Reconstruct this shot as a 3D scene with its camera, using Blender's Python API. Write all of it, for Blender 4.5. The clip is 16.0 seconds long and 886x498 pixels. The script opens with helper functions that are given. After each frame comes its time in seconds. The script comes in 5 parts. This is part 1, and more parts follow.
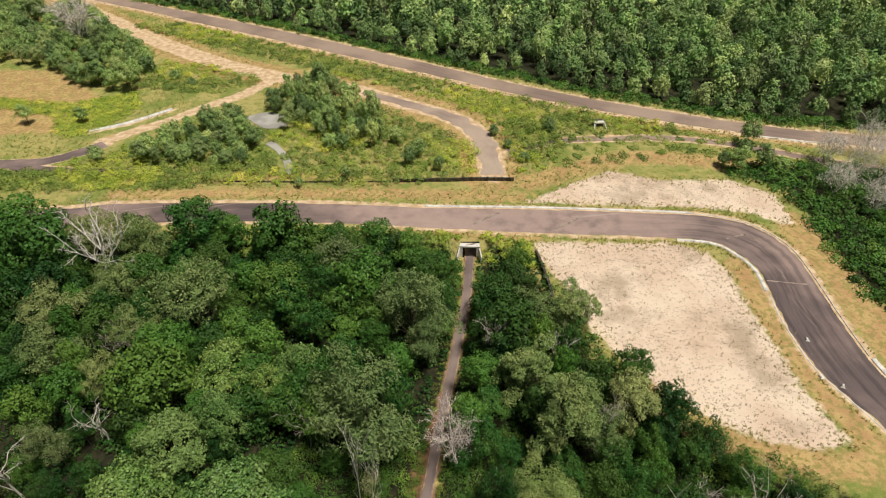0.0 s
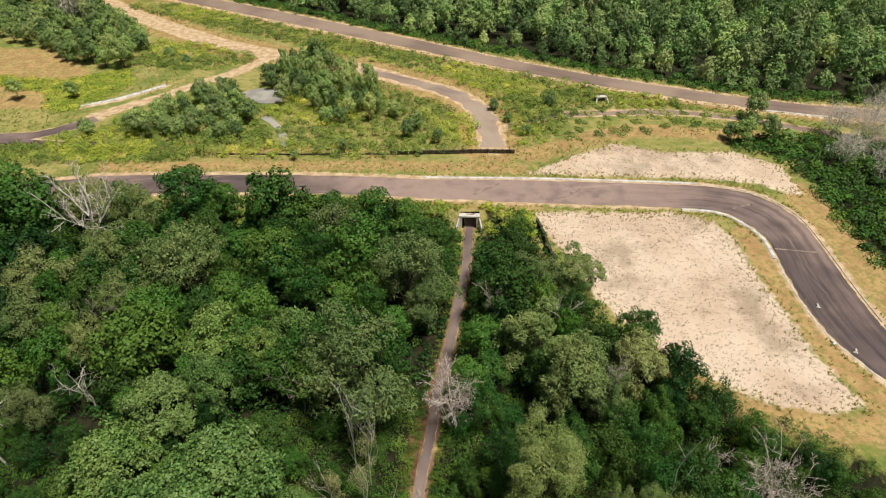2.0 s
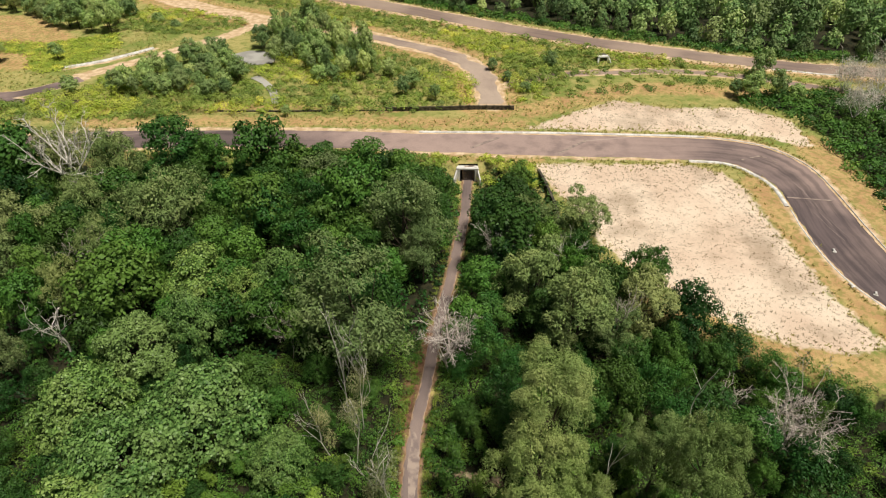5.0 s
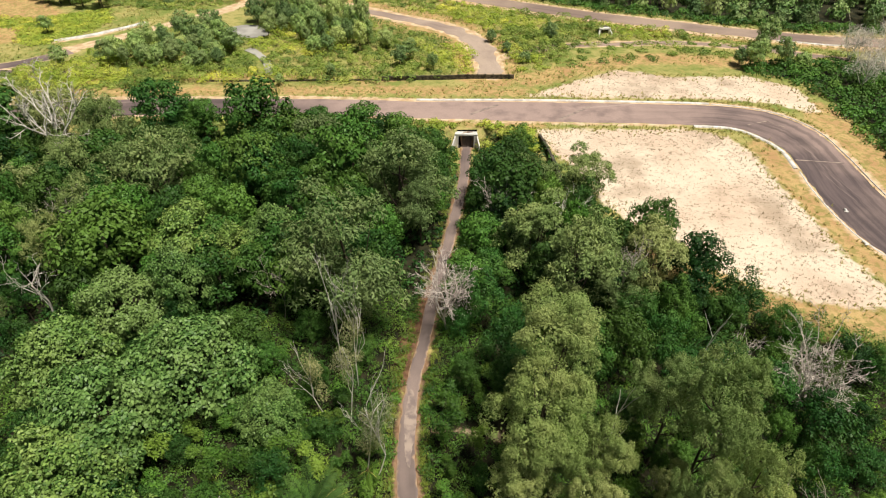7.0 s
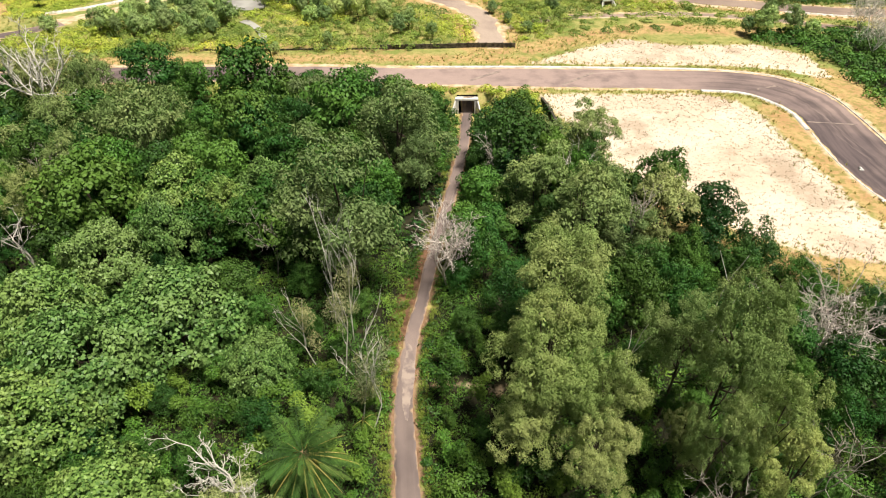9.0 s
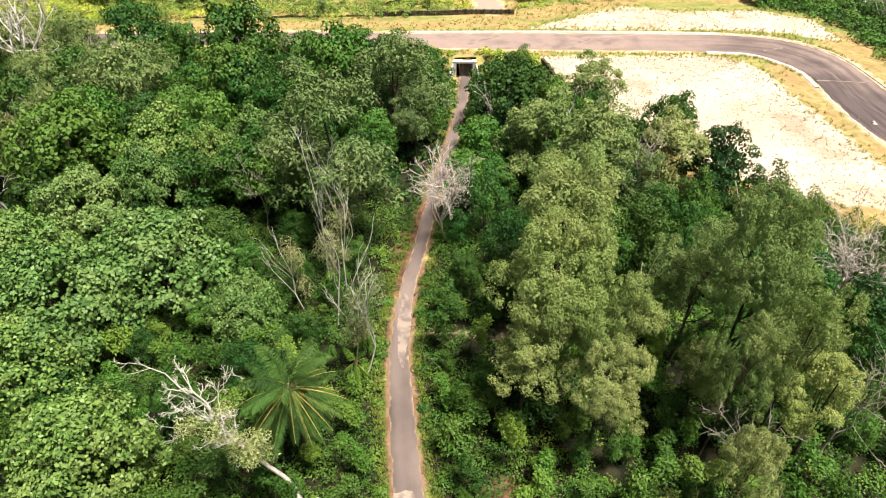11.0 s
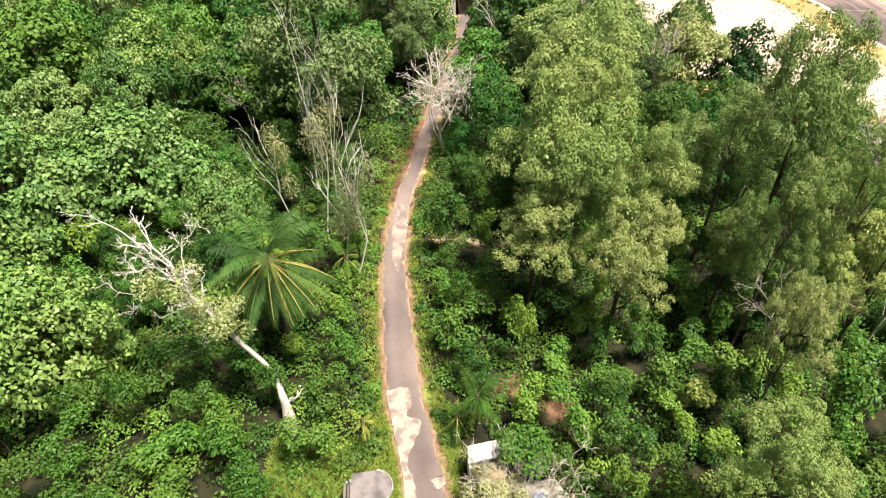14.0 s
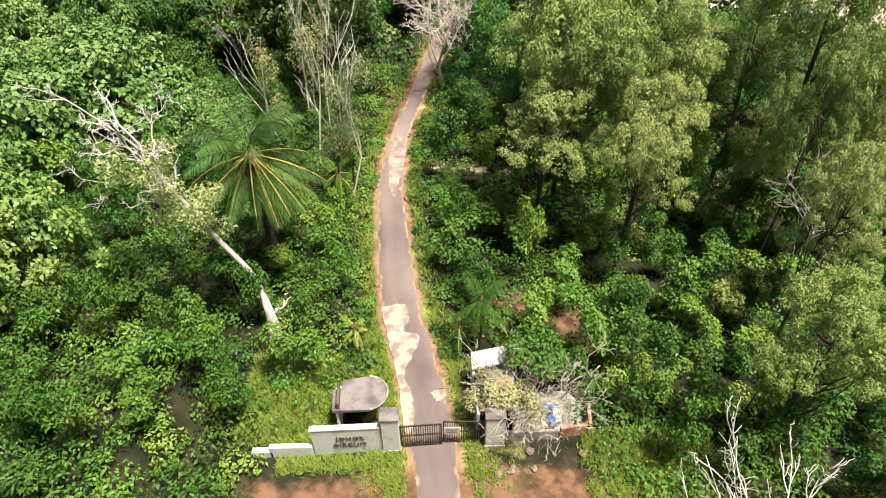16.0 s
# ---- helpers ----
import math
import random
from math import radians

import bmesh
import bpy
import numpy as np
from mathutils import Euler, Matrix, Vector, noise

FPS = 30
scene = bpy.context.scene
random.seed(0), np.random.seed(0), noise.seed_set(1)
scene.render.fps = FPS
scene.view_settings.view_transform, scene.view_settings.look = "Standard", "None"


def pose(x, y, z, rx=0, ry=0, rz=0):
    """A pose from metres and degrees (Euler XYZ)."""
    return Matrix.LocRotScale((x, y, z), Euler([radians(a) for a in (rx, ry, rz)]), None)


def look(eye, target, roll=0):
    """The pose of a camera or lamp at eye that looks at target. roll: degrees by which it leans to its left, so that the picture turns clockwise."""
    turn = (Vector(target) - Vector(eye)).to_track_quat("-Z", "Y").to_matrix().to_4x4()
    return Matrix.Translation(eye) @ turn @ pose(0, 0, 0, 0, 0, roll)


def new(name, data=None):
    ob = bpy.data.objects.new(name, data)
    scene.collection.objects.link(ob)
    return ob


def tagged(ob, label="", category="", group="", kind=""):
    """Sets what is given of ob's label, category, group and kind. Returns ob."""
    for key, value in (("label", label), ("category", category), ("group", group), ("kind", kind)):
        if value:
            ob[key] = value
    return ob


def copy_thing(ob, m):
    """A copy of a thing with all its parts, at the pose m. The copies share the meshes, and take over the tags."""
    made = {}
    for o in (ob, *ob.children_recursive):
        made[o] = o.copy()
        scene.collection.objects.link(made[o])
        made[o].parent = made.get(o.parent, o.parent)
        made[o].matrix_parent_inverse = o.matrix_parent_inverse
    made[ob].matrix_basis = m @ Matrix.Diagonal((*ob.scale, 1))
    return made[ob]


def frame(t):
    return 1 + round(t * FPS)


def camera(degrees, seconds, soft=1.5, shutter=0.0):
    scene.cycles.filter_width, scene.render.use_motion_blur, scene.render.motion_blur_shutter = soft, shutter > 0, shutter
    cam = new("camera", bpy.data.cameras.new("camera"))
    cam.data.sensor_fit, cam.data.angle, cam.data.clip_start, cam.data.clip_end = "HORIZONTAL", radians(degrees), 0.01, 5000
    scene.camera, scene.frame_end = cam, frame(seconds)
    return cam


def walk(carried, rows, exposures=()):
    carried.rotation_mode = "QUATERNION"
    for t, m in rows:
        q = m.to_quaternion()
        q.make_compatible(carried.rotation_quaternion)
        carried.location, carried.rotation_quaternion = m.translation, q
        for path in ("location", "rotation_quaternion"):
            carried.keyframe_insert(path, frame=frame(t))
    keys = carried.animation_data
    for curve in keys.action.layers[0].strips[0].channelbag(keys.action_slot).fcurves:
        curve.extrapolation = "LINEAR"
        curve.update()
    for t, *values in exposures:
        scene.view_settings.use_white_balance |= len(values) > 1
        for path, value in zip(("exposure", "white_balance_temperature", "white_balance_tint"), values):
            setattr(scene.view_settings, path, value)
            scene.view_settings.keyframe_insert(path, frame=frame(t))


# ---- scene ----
cam = camera(73.8, 16.0, 1.15)
METRES, EYE, TILT, LEAN, TURN = 65.0, 94.7, -39.3, 0.0, 0.0
ROWS = [
    (0.0, 0.0, 0.0, 0.0, 0.0, 0.0, -0.0),
    (0.5, -0.0002, 0.0144, -0.0275, -0.01, 0.03, 0.03),
    (1.0, 0.0006, 0.0283, -0.0546, -0.03, 0.02, 0.06),
    (1.5, 0.0018, 0.0426, -0.0821, -0.04, -0.02, 0.08),
    (2.0, 0.0016, 0.0579, -0.1091, -0.05, -0.03, 0.07),
    (2.5, 0.0016, 0.0727, -0.1361, -0.04, -0.04, 0.06),
    (3.0, 0.0018, 0.0876, -0.1638, -0.03, -0.04, 0.05),
    (3.5, 0.0017, 0.1026, -0.1914, -0.03, -0.03, 0.05),
    (4.0, 0.003, 0.118, -0.2179, -0.09, -0.04, 0.13),
    (6.5, 0.0056, 0.1927, -0.3575, -0.35, 0.03, 0.39),
    (7.0, 0.0067, 0.2077, -0.3848, -0.32, 0.05, 0.45),
    (7.5, 0.0068, 0.2236, -0.4108, -0.29, 0.05, 0.45),
    (8.0, 0.0075, 0.2384, -0.4379, -0.26, 0.08, 0.44),
    (8.5, 0.0069, 0.2533, -0.4649, -0.26, 0.09, 0.49),
    (9.0, 0.0082, 0.2678, -0.4923, -0.26, 0.12, 0.56),
    (11.5, 0.0089, 0.3446, -0.6299, -0.49, 0.26, 0.85),
    (12.0, 0.0081, 0.3588, -0.6582, -0.56, 0.27, 0.92),
    (12.5, 0.0081, 0.3738, -0.685, -0.54, 0.24, 0.97),
    (13.0, 0.0078, 0.3898, -0.7121, -0.52, 0.24, 0.98),
    (13.5, 0.0087, 0.406, -0.7388, -0.48, 0.2, 1.01),
    (14.0, 0.0083, 0.4217, -0.7666, -0.44, 0.2, 1.01),
    (14.5, 0.0085, 0.437, -0.7945, -0.44, 0.21, 1.06),
    (15.0, 0.008, 0.4516, -0.8226, -0.43, 0.23, 1.08),
    (15.5, 0.0075, 0.4665, -0.8494, -0.42, 0.24, 1.14),
    (16.0, 0.0067, 0.4819, -0.8757, -0.43, 0.2, 1.19),
]
EXPOSURES = [(0.0, -0.42), (4.0, -0.36), (7.0, -0.06), (9.0, 0.25), (11.5, 0.64), (13.0, 0.92), (16.0, 0.88)]
walk(cam, [(t, pose(0, 0, EYE, TILT, LEAN, TURN) @ pose(METRES * x, METRES * y, METRES * z, 90 + pitch, roll, yaw)) for t, x, y, z, yaw, pitch, roll in ROWS], EXPOSURES)

# ---- world, sun and exposure ----
SUN_ELEVATION, SUN_AZIMUTH = 72.0, 120.0          # degrees; azimuth from +y towards +x
world = bpy.data.worlds.new("sky")
scene.world = world
world.use_nodes = True
wn = world.node_tree.nodes
sky = wn.new("ShaderNodeTexSky")
sky.sky_type, sky.sun_disc = "NISHITA", False
sky.sun_elevation, sky.sun_rotation = radians(SUN_ELEVATION), radians(SUN_AZIMUTH)
sky.dust_density, sky.air_density = 3.0, 1.0
world.node_tree.links.new(sky.outputs[0], wn["Background"].inputs[0])
wn["Background"].inputs[1].default_value = 0.022
sun = new("sun", bpy.data.lights.new("sun", "SUN"))
sun.data.energy, sun.data.angle, sun.data.color = 5.0, radians(12.0), (1.0, 0.94, 0.83)
_a, _e = radians(SUN_AZIMUTH), radians(SUN_ELEVATION)
sun.matrix_world = look((math.sin(_a) * math.cos(_e) * 300, math.cos(_a) * math.cos(_e) * 300, math.sin(_e) * 300), (0, 0, 0))


# ---- materials ----
class Nodes:
    """Short hand for building a material's node tree."""

    def __init__(self, name, roughness=0.8):
        self.mat = bpy.data.materials.new(name)
        self.mat.use_nodes = True
        self.tree = self.mat.node_tree
        self.bsdf = self.tree.nodes["Principled BSDF"]
        self.bsdf.inputs["Roughness"].default_value = roughness
        self.bsdf.inputs["Specular IOR Level"].default_value = 0.25

    def add(self, kind, **values):
        node = self.tree.nodes.new(kind)
        for key, value in values.items():
            node.inputs[key].default_value = value
        return node

    def put(self, socket, value):
        if isinstance(value, (int, float)):
            socket.default_value = value
        elif isinstance(value, tuple):
            socket.default_value = (*value, 1.0) if len(value) == 3 else value
        else:
            self.tree.links.new(value, socket)

    def place(self, scale=(1, 1, 1)):
        geo = self.tree.nodes.new("ShaderNodeNewGeometry")
        if scale == (1, 1, 1):
            return geo.outputs["Position"]
        m = self.tree.nodes.new("ShaderNodeMapping")
        m.inputs["Scale"].default_value = scale
        self.put(m.inputs["Vector"], geo.outputs["Position"])
        return m.outputs[0]

    def noise(self, scale, detail=4.0, where=None, rough=0.55):
        n = self.add("ShaderNodeTexNoise", Scale=scale, Detail=detail, Roughness=rough)
        self.put(n.inputs["Vector"], where if where is not None else self.place())
        return n.outputs["Fac"]

    def ramp(self, value, low, high, a=0.0, b=1.0):
        n = self.tree.nodes.new("ShaderNodeMapRange")
        n.interpolation_type = "SMOOTHSTEP"
        for key, v in zip(("From Min", "From Max", "To Min", "To Max"), (low, high, a, b)):
            n.inputs[key].default_value = v
        self.put(n.inputs["Value"], value)
        return n.outputs[0]

    def math(self, op, a, b=0.0):
        n = self.tree.nodes.new("ShaderNodeMath")
        n.operation = op
        self.put(n.inputs[0], a)
        self.put(n.inputs[1], b)
        return n.outputs[0]

    def mix(self, fac, a, b, blend="MIX"):
        n = self.tree.nodes.new("ShaderNodeMix")
        n.data_type, n.blend_type = "RGBA", blend
        self.put(n.inputs[0], fac)
        self.put(n.inputs[6], a)
        self.put(n.inputs[7], b)
        return n.outputs[2]

    def attr(self, name):
        n = self.tree.nodes.new("ShaderNodeAttribute")
        n.attribute_name = name
        return n.outputs["Fac"]

    def bump(self, height, strength=0.4, distance=0.05):
        n = self.add("ShaderNodeBump", Strength=strength, Distance=distance)
        self.put(n.inputs["Height"], height)
        self.put(self.bsdf.inputs["Normal"], n.outputs[0])

    def colour(self, value):
        self.put(self.bsdf.inputs["Base Color"], value)
        return self.mat


def leaf_material(name, dark, light, odd, odd_share=0.25, gloss=0.5, thin_share=0.14, spread=(0.3, 0.75), tone=(0.42, 1.52)):
    """Leaves that vary one by one, from plant to plant and in drifts."""
    k = Nodes(name, gloss)
    k.bsdf.inputs["Specular IOR Level"].default_value = 0.25
    geo = k.tree.nodes.new("ShaderNodeNewGeometry")
    info = k.tree.nodes.new("ShaderNodeObjectInfo")
    near = [k.mix(f, dark, light) for f in spread]
    c = k.mix(geo.outputs["Random Per Island"], *near)
    patch = k.ramp(k.noise(0.2, 3.0), 0.42, 0.66)
    c = k.mix(k.math("MULTIPLY", patch, odd_share * 1.2), c, odd)
    own = k.math("FRACT", k.math("ADD", info.outputs["Random"], k.attr("tone")))
    c = k.mix(k.ramp(own, 0.6, 1.0, 0.0, odd_share * 2.2), c, odd)
    other = k.math("FRACT", k.math("MULTIPLY", own, 7.31))
    c = k.mix(1.0, c, k.mix(other, (tone[0] * 0.94, tone[0] * 1.08, tone[0] * 1.15), (tone[1] * 1.02, tone[1], tone[1] * 0.93)), "MULTIPLY")
    k.colour(c)
    thin = k.tree.nodes.new("ShaderNodeBsdfTranslucent")
    k.put(thin.inputs[0], k.mix(0.5, c, (0.26, 0.4, 0.06)))
    mixed = k.tree.nodes.new("ShaderNodeMixShader")
    mixed.inputs[0].default_value = thin_share
    k.tree.links.new(k.bsdf.outputs[0], mixed.inputs[1])
    k.tree.links.new(thin.outputs[0], mixed.inputs[2])
    k.tree.links.new(mixed.outputs[0], k.tree.nodes["Material Output"].inputs[0])
    return k.mat


LEAF_TALL = leaf_material("olive_feathery_leaf", (0.065, 0.115, 0.035), (0.27, 0.37, 0.125), (0.38, 0.41, 0.16), 0.3, 0.6, 0.12, (0.3, 0.85), (0.65, 1.3))
LEAF_OLIVE = leaf_material("pale_olive_leaf", (0.13, 0.205, 0.05), (0.43, 0.53, 0.17), (0.53, 0.53, 0.2), 0.35, 0.65, 0.2, (0.38, 0.72), (0.75, 1.2))
LEAF_BROAD = leaf_material("large_light_leaf", (0.026, 0.09, 0.015), (0.295, 0.44, 0.11), (0.42, 0.48, 0.15), 0.25, 0.45, 0.08, (0.12, 0.88), (0.85, 1.2))
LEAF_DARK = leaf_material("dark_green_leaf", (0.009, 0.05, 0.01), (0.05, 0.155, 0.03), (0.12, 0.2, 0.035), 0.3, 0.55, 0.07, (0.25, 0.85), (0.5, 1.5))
LEAF_MID = leaf_material("mid_green_leaf", (0.026, 0.1, 0.015), (0.115, 0.265, 0.045), (0.2, 0.3, 0.055), 0.18, 0.55, 0.08, (0.25, 0.85), (0.5, 1.3))
LEAF_SHRUB = leaf_material("shrub_leaf", (0.018, 0.075, 0.011), (0.13, 0.275, 0.04), (0.24, 0.33, 0.05), 0.25, 0.5, 0.1, tone=(0.5, 1.35), spread=(0.2, 0.85))
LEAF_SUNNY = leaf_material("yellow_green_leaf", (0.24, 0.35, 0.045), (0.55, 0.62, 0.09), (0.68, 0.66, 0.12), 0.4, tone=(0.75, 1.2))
LEAF_FAR = leaf_material("woodland_leaf", (0.055, 0.145, 0.045), (0.32, 0.5, 0.17), (0.5, 0.58, 0.24), 0.4, 0.6, 0.1, (0.3, 0.8), (0.4, 1.6))
LEAF_SCRUB = leaf_material("grey_green_leaf", (0.09, 0.19, 0.06), (0.46, 0.62, 0.21), (0.58, 0.64, 0.25), 0.3, 0.6, 0.12, (0.3, 0.85), (0.55, 1.3))
LEAF_HEATH = leaf_material("heath_leaf", (0.09, 0.17, 0.03), (0.34, 0.45, 0.09), (0.5, 0.54, 0.13), 0.35, tone=(0.65, 1.25))
LEAF_FRESH = leaf_material("fresh_yellow_leaf", (0.24, 0.3, 0.05), (0.44, 0.48, 0.12), (0.5, 0.48, 0.14), 0.3, tone=(0.8, 1.1))
LEAF_GRASS = leaf_material("grass_blade", (0.2, 0.24, 0.05), (0.46, 0.43, 0.13), (0.6, 0.48, 0.19), 0.5, tone=(0.7, 1.3))
LEAF_PALM = leaf_material("palm_leaflet", (0.03, 0.085, 0.02), (0.1, 0.2, 0.045), (0.2, 0.27, 0.07), 0.2, 0.6)
LEAF_PALE = leaf_material("pale_dry_leaf", (0.33, 0.32, 0.14), (0.6, 0.57, 0.3), (0.55, 0.5, 0.2), 0.3, tone=(0.7, 0.95))
LEAF_CREEPER = leaf_material("yellow_creeper_leaf", (0.38, 0.39, 0.13), (0.7, 0.68, 0.32), (0.56, 0.54, 0.18), 0.3, tone=(0.95, 1.05))
LEAF_DRY = leaf_material("dry_stalk", (0.22, 0.15, 0.085), (0.4, 0.29, 0.18), (0.28, 0.24, 0.1), 0.2)


def bark_material(name, a, b):
    k = Nodes(name, 0.9)
    n = k.noise(2.2, 6.0, k.place((1, 1, 0.25)))
    k.bump(n, 0.6, 0.04)
    return k.colour(k.mix(k.ramp(n, 0.35, 0.65), a, b))


BARK = bark_material("brown_bark", (0.05, 0.036, 0.025), (0.15, 0.115, 0.085))
DEADWOOD = bark_material("bleached_wood", (0.58, 0.53, 0.46), (0.86, 0.81, 0.73))
PALE_TWIG = bark_material("pinkish_twig", (0.55, 0.47, 0.42), (0.8, 0.71, 0.64))
TWIG = bark_material("grey_twig", (0.32, 0.28, 0.23), (0.56, 0.5, 0.43))
PALM_STEM = bark_material("yellow_frond_stem", (0.48, 0.4, 0.09), (0.7, 0.6, 0.2))
PALM_DEAD = bark_material("dry_frond", (0.2, 0.13, 0.07), (0.36, 0.26, 0.14))


def ground_material():
    k = Nodes("ground_cover", 0.95)
    wob = k.math("MULTIPLY", k.math("SUBTRACT", k.noise(0.45, 5.0), 0.5), 7.0)
    fine = k.math("MULTIPLY", k.math("SUBTRACT", k.noise(2.5, 4.0), 0.5), 3.0)
    edge = k.math("ADD", wob, fine)
    grain = k.noise(6.0, 6.0)
    grass = k.mix(k.ramp(k.noise(0.12, 5.0), 0.38, 0.62), (0.25, 0.3, 0.075), (0.52, 0.44, 0.17))
    grass = k.mix(k.ramp(k.noise(0.7, 6.0), 0.48, 0.66, 0.0, 0.55), grass, (0.13, 0.2, 0.03))
    grass = k.mix(k.ramp(k.noise(0.3, 6.0), 0.55, 0.7, 0.0, 0.75), grass, (0.6, 0.44, 0.17))
    grass = k.mix(k.ramp(grain, 0.35, 0.7, 0.0, 0.5), grass, (0.12, 0.16, 0.025))
    dry = k.mix(k.ramp(k.noise(0.25, 5.0), 0.35, 0.65), (0.52, 0.31, 0.15), (0.62, 0.43, 0.19))
    dry = k.mix(k.ramp(k.noise(1.1, 6.0), 0.46, 0.6, 0.0, 0.75), dry, (0.29, 0.27, 0.08))
    dry = k.mix(k.ramp(grain, 0.4, 0.75, 0.0, 0.5), dry, (0.22, 0.19, 0.06))
    # leaf litter, near black: the shade between plants is put into its colour
    shaded_litter = k.mix(k.ramp(k.noise(0.6, 5.0), 0.35, 0.65), (0.014, 0.018, 0.008), (0.042, 0.038, 0.018))
    dirt = k.mix(k.ramp(k.noise(0.5, 6.0), 0.35, 0.65), (0.56, 0.38, 0.22), (0.78, 0.6, 0.4))
    sand = k.mix(k.ramp(k.noise(0.08, 6.0), 0.35, 0.65), (0.72, 0.555, 0.42), (0.84, 0.69, 0.54))
    speck = k.ramp(k.noise(1.9, 2.0, k.place((0.6, 1.0, 1.0)), 0.5), 0.6, 0.68)
    sand = k.mix(k.math("MULTIPLY", speck, 0.45), sand, (0.32, 0.22, 0.14))
    stain = k.ramp(k.noise(0.055, 5.0, None, 0.65), 0.5, 0.66, 0.0, 0.6)
    sand = k.mix(stain, sand, (0.34, 0.25, 0.17))
    c = k.mix(k.ramp(k.math("ADD", k.attr("dry"), edge), -1.5, 1.5), grass, dry)
    c = k.mix(k.ramp(k.math("ADD", k.attr("wood"), edge), -1.0, 1.0), c, shaded_litter)
    c = k.mix(k.ramp(k.math("ADD", k.attr("dirt"), k.math("MULTIPLY", edge, 0.35)), -0.4, 0.4), c, dirt)
    worn = k.mix(k.ramp(k.noise(0.8, 6.0), 0.35, 0.65), (0.22, 0.125, 0.07), (0.36, 0.23, 0.14))
    c = k.mix(k.ramp(k.math("ADD", k.attr("margin"), k.math("MULTIPLY", edge, 0.3)), -0.4, 0.4), c, worn)
    soil = k.mix(k.ramp(k.noise(0.9, 6.0), 0.35, 0.65), (0.1, 0.055, 0.03), (0.24, 0.13, 0.075))
    c = k.mix(k.ramp(k.math("ADD", k.attr("soil"), k.math("MULTIPLY", edge, 0.4)), -0.5, 0.5), c, soil)
    c = k.mix(k.ramp(k.math("ADD", k.attr("sand"), k.math("MULTIPLY", edge, 0.55)), -0.6, 0.6), c, sand)
    k.bump(grain, 0.7, 0.12)
    return k.colour(c)


def asphalt_material(name, base, dusty, mark, dust_at=0.55, pale_run=None):
    k = Nodes(name, 0.75)
    lanes = k.tree.nodes.new("ShaderNodeCombineXYZ")
    k.put(lanes.inputs[0], k.math("MULTIPLY", k.attr("across"), 1.0))
    k.put(lanes.inputs[1], k.math("MULTIPLY", k.attr("along"), 0.06))
    streak = k.noise(0.7, 4.0, lanes.outputs[0])
    cloud = k.noise(0.04, 6.0)
    grain = k.noise(14.0, 3.0)
    c = k.mix(k.ramp(streak, 0.4, 0.72, 0.0, 0.85), base, mark)
    c = k.mix(k.ramp(cloud, dust_at - 0.12, dust_at + 0.14, 0.0, 0.75), c, dusty)
    if pale_run:
        # one stretch along the strip is blended to the paler colour
        far = k.math("ADD", k.attr("along"), k.math("MULTIPLY", k.math("SUBTRACT", k.noise(0.05, 4.0), 0.5), 50.0))
        stretch = k.math("MULTIPLY", k.ramp(far, *pale_run[:2]), k.ramp(far, pale_run[3], pale_run[2]))
        c = k.mix(k.math("MULTIPLY", stretch, k.ramp(k.noise(0.3, 5.0), 0.3, 0.6, 0.45, 0.9)), c, dusty)
        # pale wisps that run aslant the strip
        slant = k.tree.nodes.new("ShaderNodeCombineXYZ")
        k.put(slant.inputs[0], k.math("ADD", k.math("MULTIPLY", k.attr("across"), 1.0), k.math("MULTIPLY", k.attr("along"), 0.2)))
        k.put(slant.inputs[1], k.math("MULTIPLY", k.attr("along"), 0.02))
        wisp = k.noise(0.9, 3.0, slant.outputs[0])
        c = k.mix(k.ramp(wisp, 0.62, 0.7, 0.0, 0.6), c, (0.55, 0.43, 0.37))
        rubber = k.math("MULTIPLY", k.ramp(far, pale_run[2], pale_run[3]), k.ramp(streak, 0.4, 0.66, 0.0, 0.5))
        c = k.mix(rubber, c, mark)
    c = k.mix(k.ramp(grain, 0.35, 0.7, 0.0, 0.35), c, (0.16, 0.13, 0.12))
    rim = k.math("ADD", k.attr("rim"), k.math("MULTIPLY", k.math("SUBTRACT", k.noise(0.8, 4.0), 0.5), 1.3))
    c = k.mix(k.ramp(rim, 0.35, -0.05), c, (0.45, 0.31, 0.2))
    k.bump(grain, 0.3, 0.02)
    return k.colour(c)


def plain_material(name, a, b, scale=1.5, roughness=0.85, metal=0.0, low=0.4, high=0.65):
    k = Nodes(name, roughness)
    k.bsdf.inputs["Metallic"].default_value = metal
    n = k.noise(scale, 6.0)
    k.bump(n, 0.25, 0.02)
    return k.colour(k.mix(k.ramp(n, low, high), a, b))


GROUND = ground_material()
ASPHALT = asphalt_material("worn_asphalt", (0.15, 0.112, 0.112), (0.48, 0.35, 0.305), (0.06, 0.047, 0.05), 0.54, (215, 250, 300, 345))
OLD_ASPHALT = asphalt_material("old_asphalt", (0.29, 0.21, 0.17), (0.48, 0.36, 0.28), (0.19, 0.14, 0.125), 0.48)
LANE = asphalt_material("lane_asphalt", (0.18, 0.137, 0.127), (0.4, 0.3, 0.26), (0.085, 0.066, 0.063), 0.5)
DUSTY_ASPHALT = asphalt_material("dusty_asphalt", (0.36, 0.27, 0.225), (0.6, 0.47, 0.37), (0.25, 0.185, 0.16), 0.45)
CONCRETE = plain_material("stained_concrete", (0.5, 0.46, 0.4), (0.27, 0.24, 0.2), 1.2)
WHITE_PAINT = plain_material("weathered_white_paint", (0.8, 0.78, 0.74), (0.5, 0.46, 0.4), 1.1, 0.7, 0.0, 0.5, 0.75)
KERB_PAINT = plain_material("kerb_paint", (0.84, 0.82, 0.78), (0.58, 0.54, 0.5), 0.8)
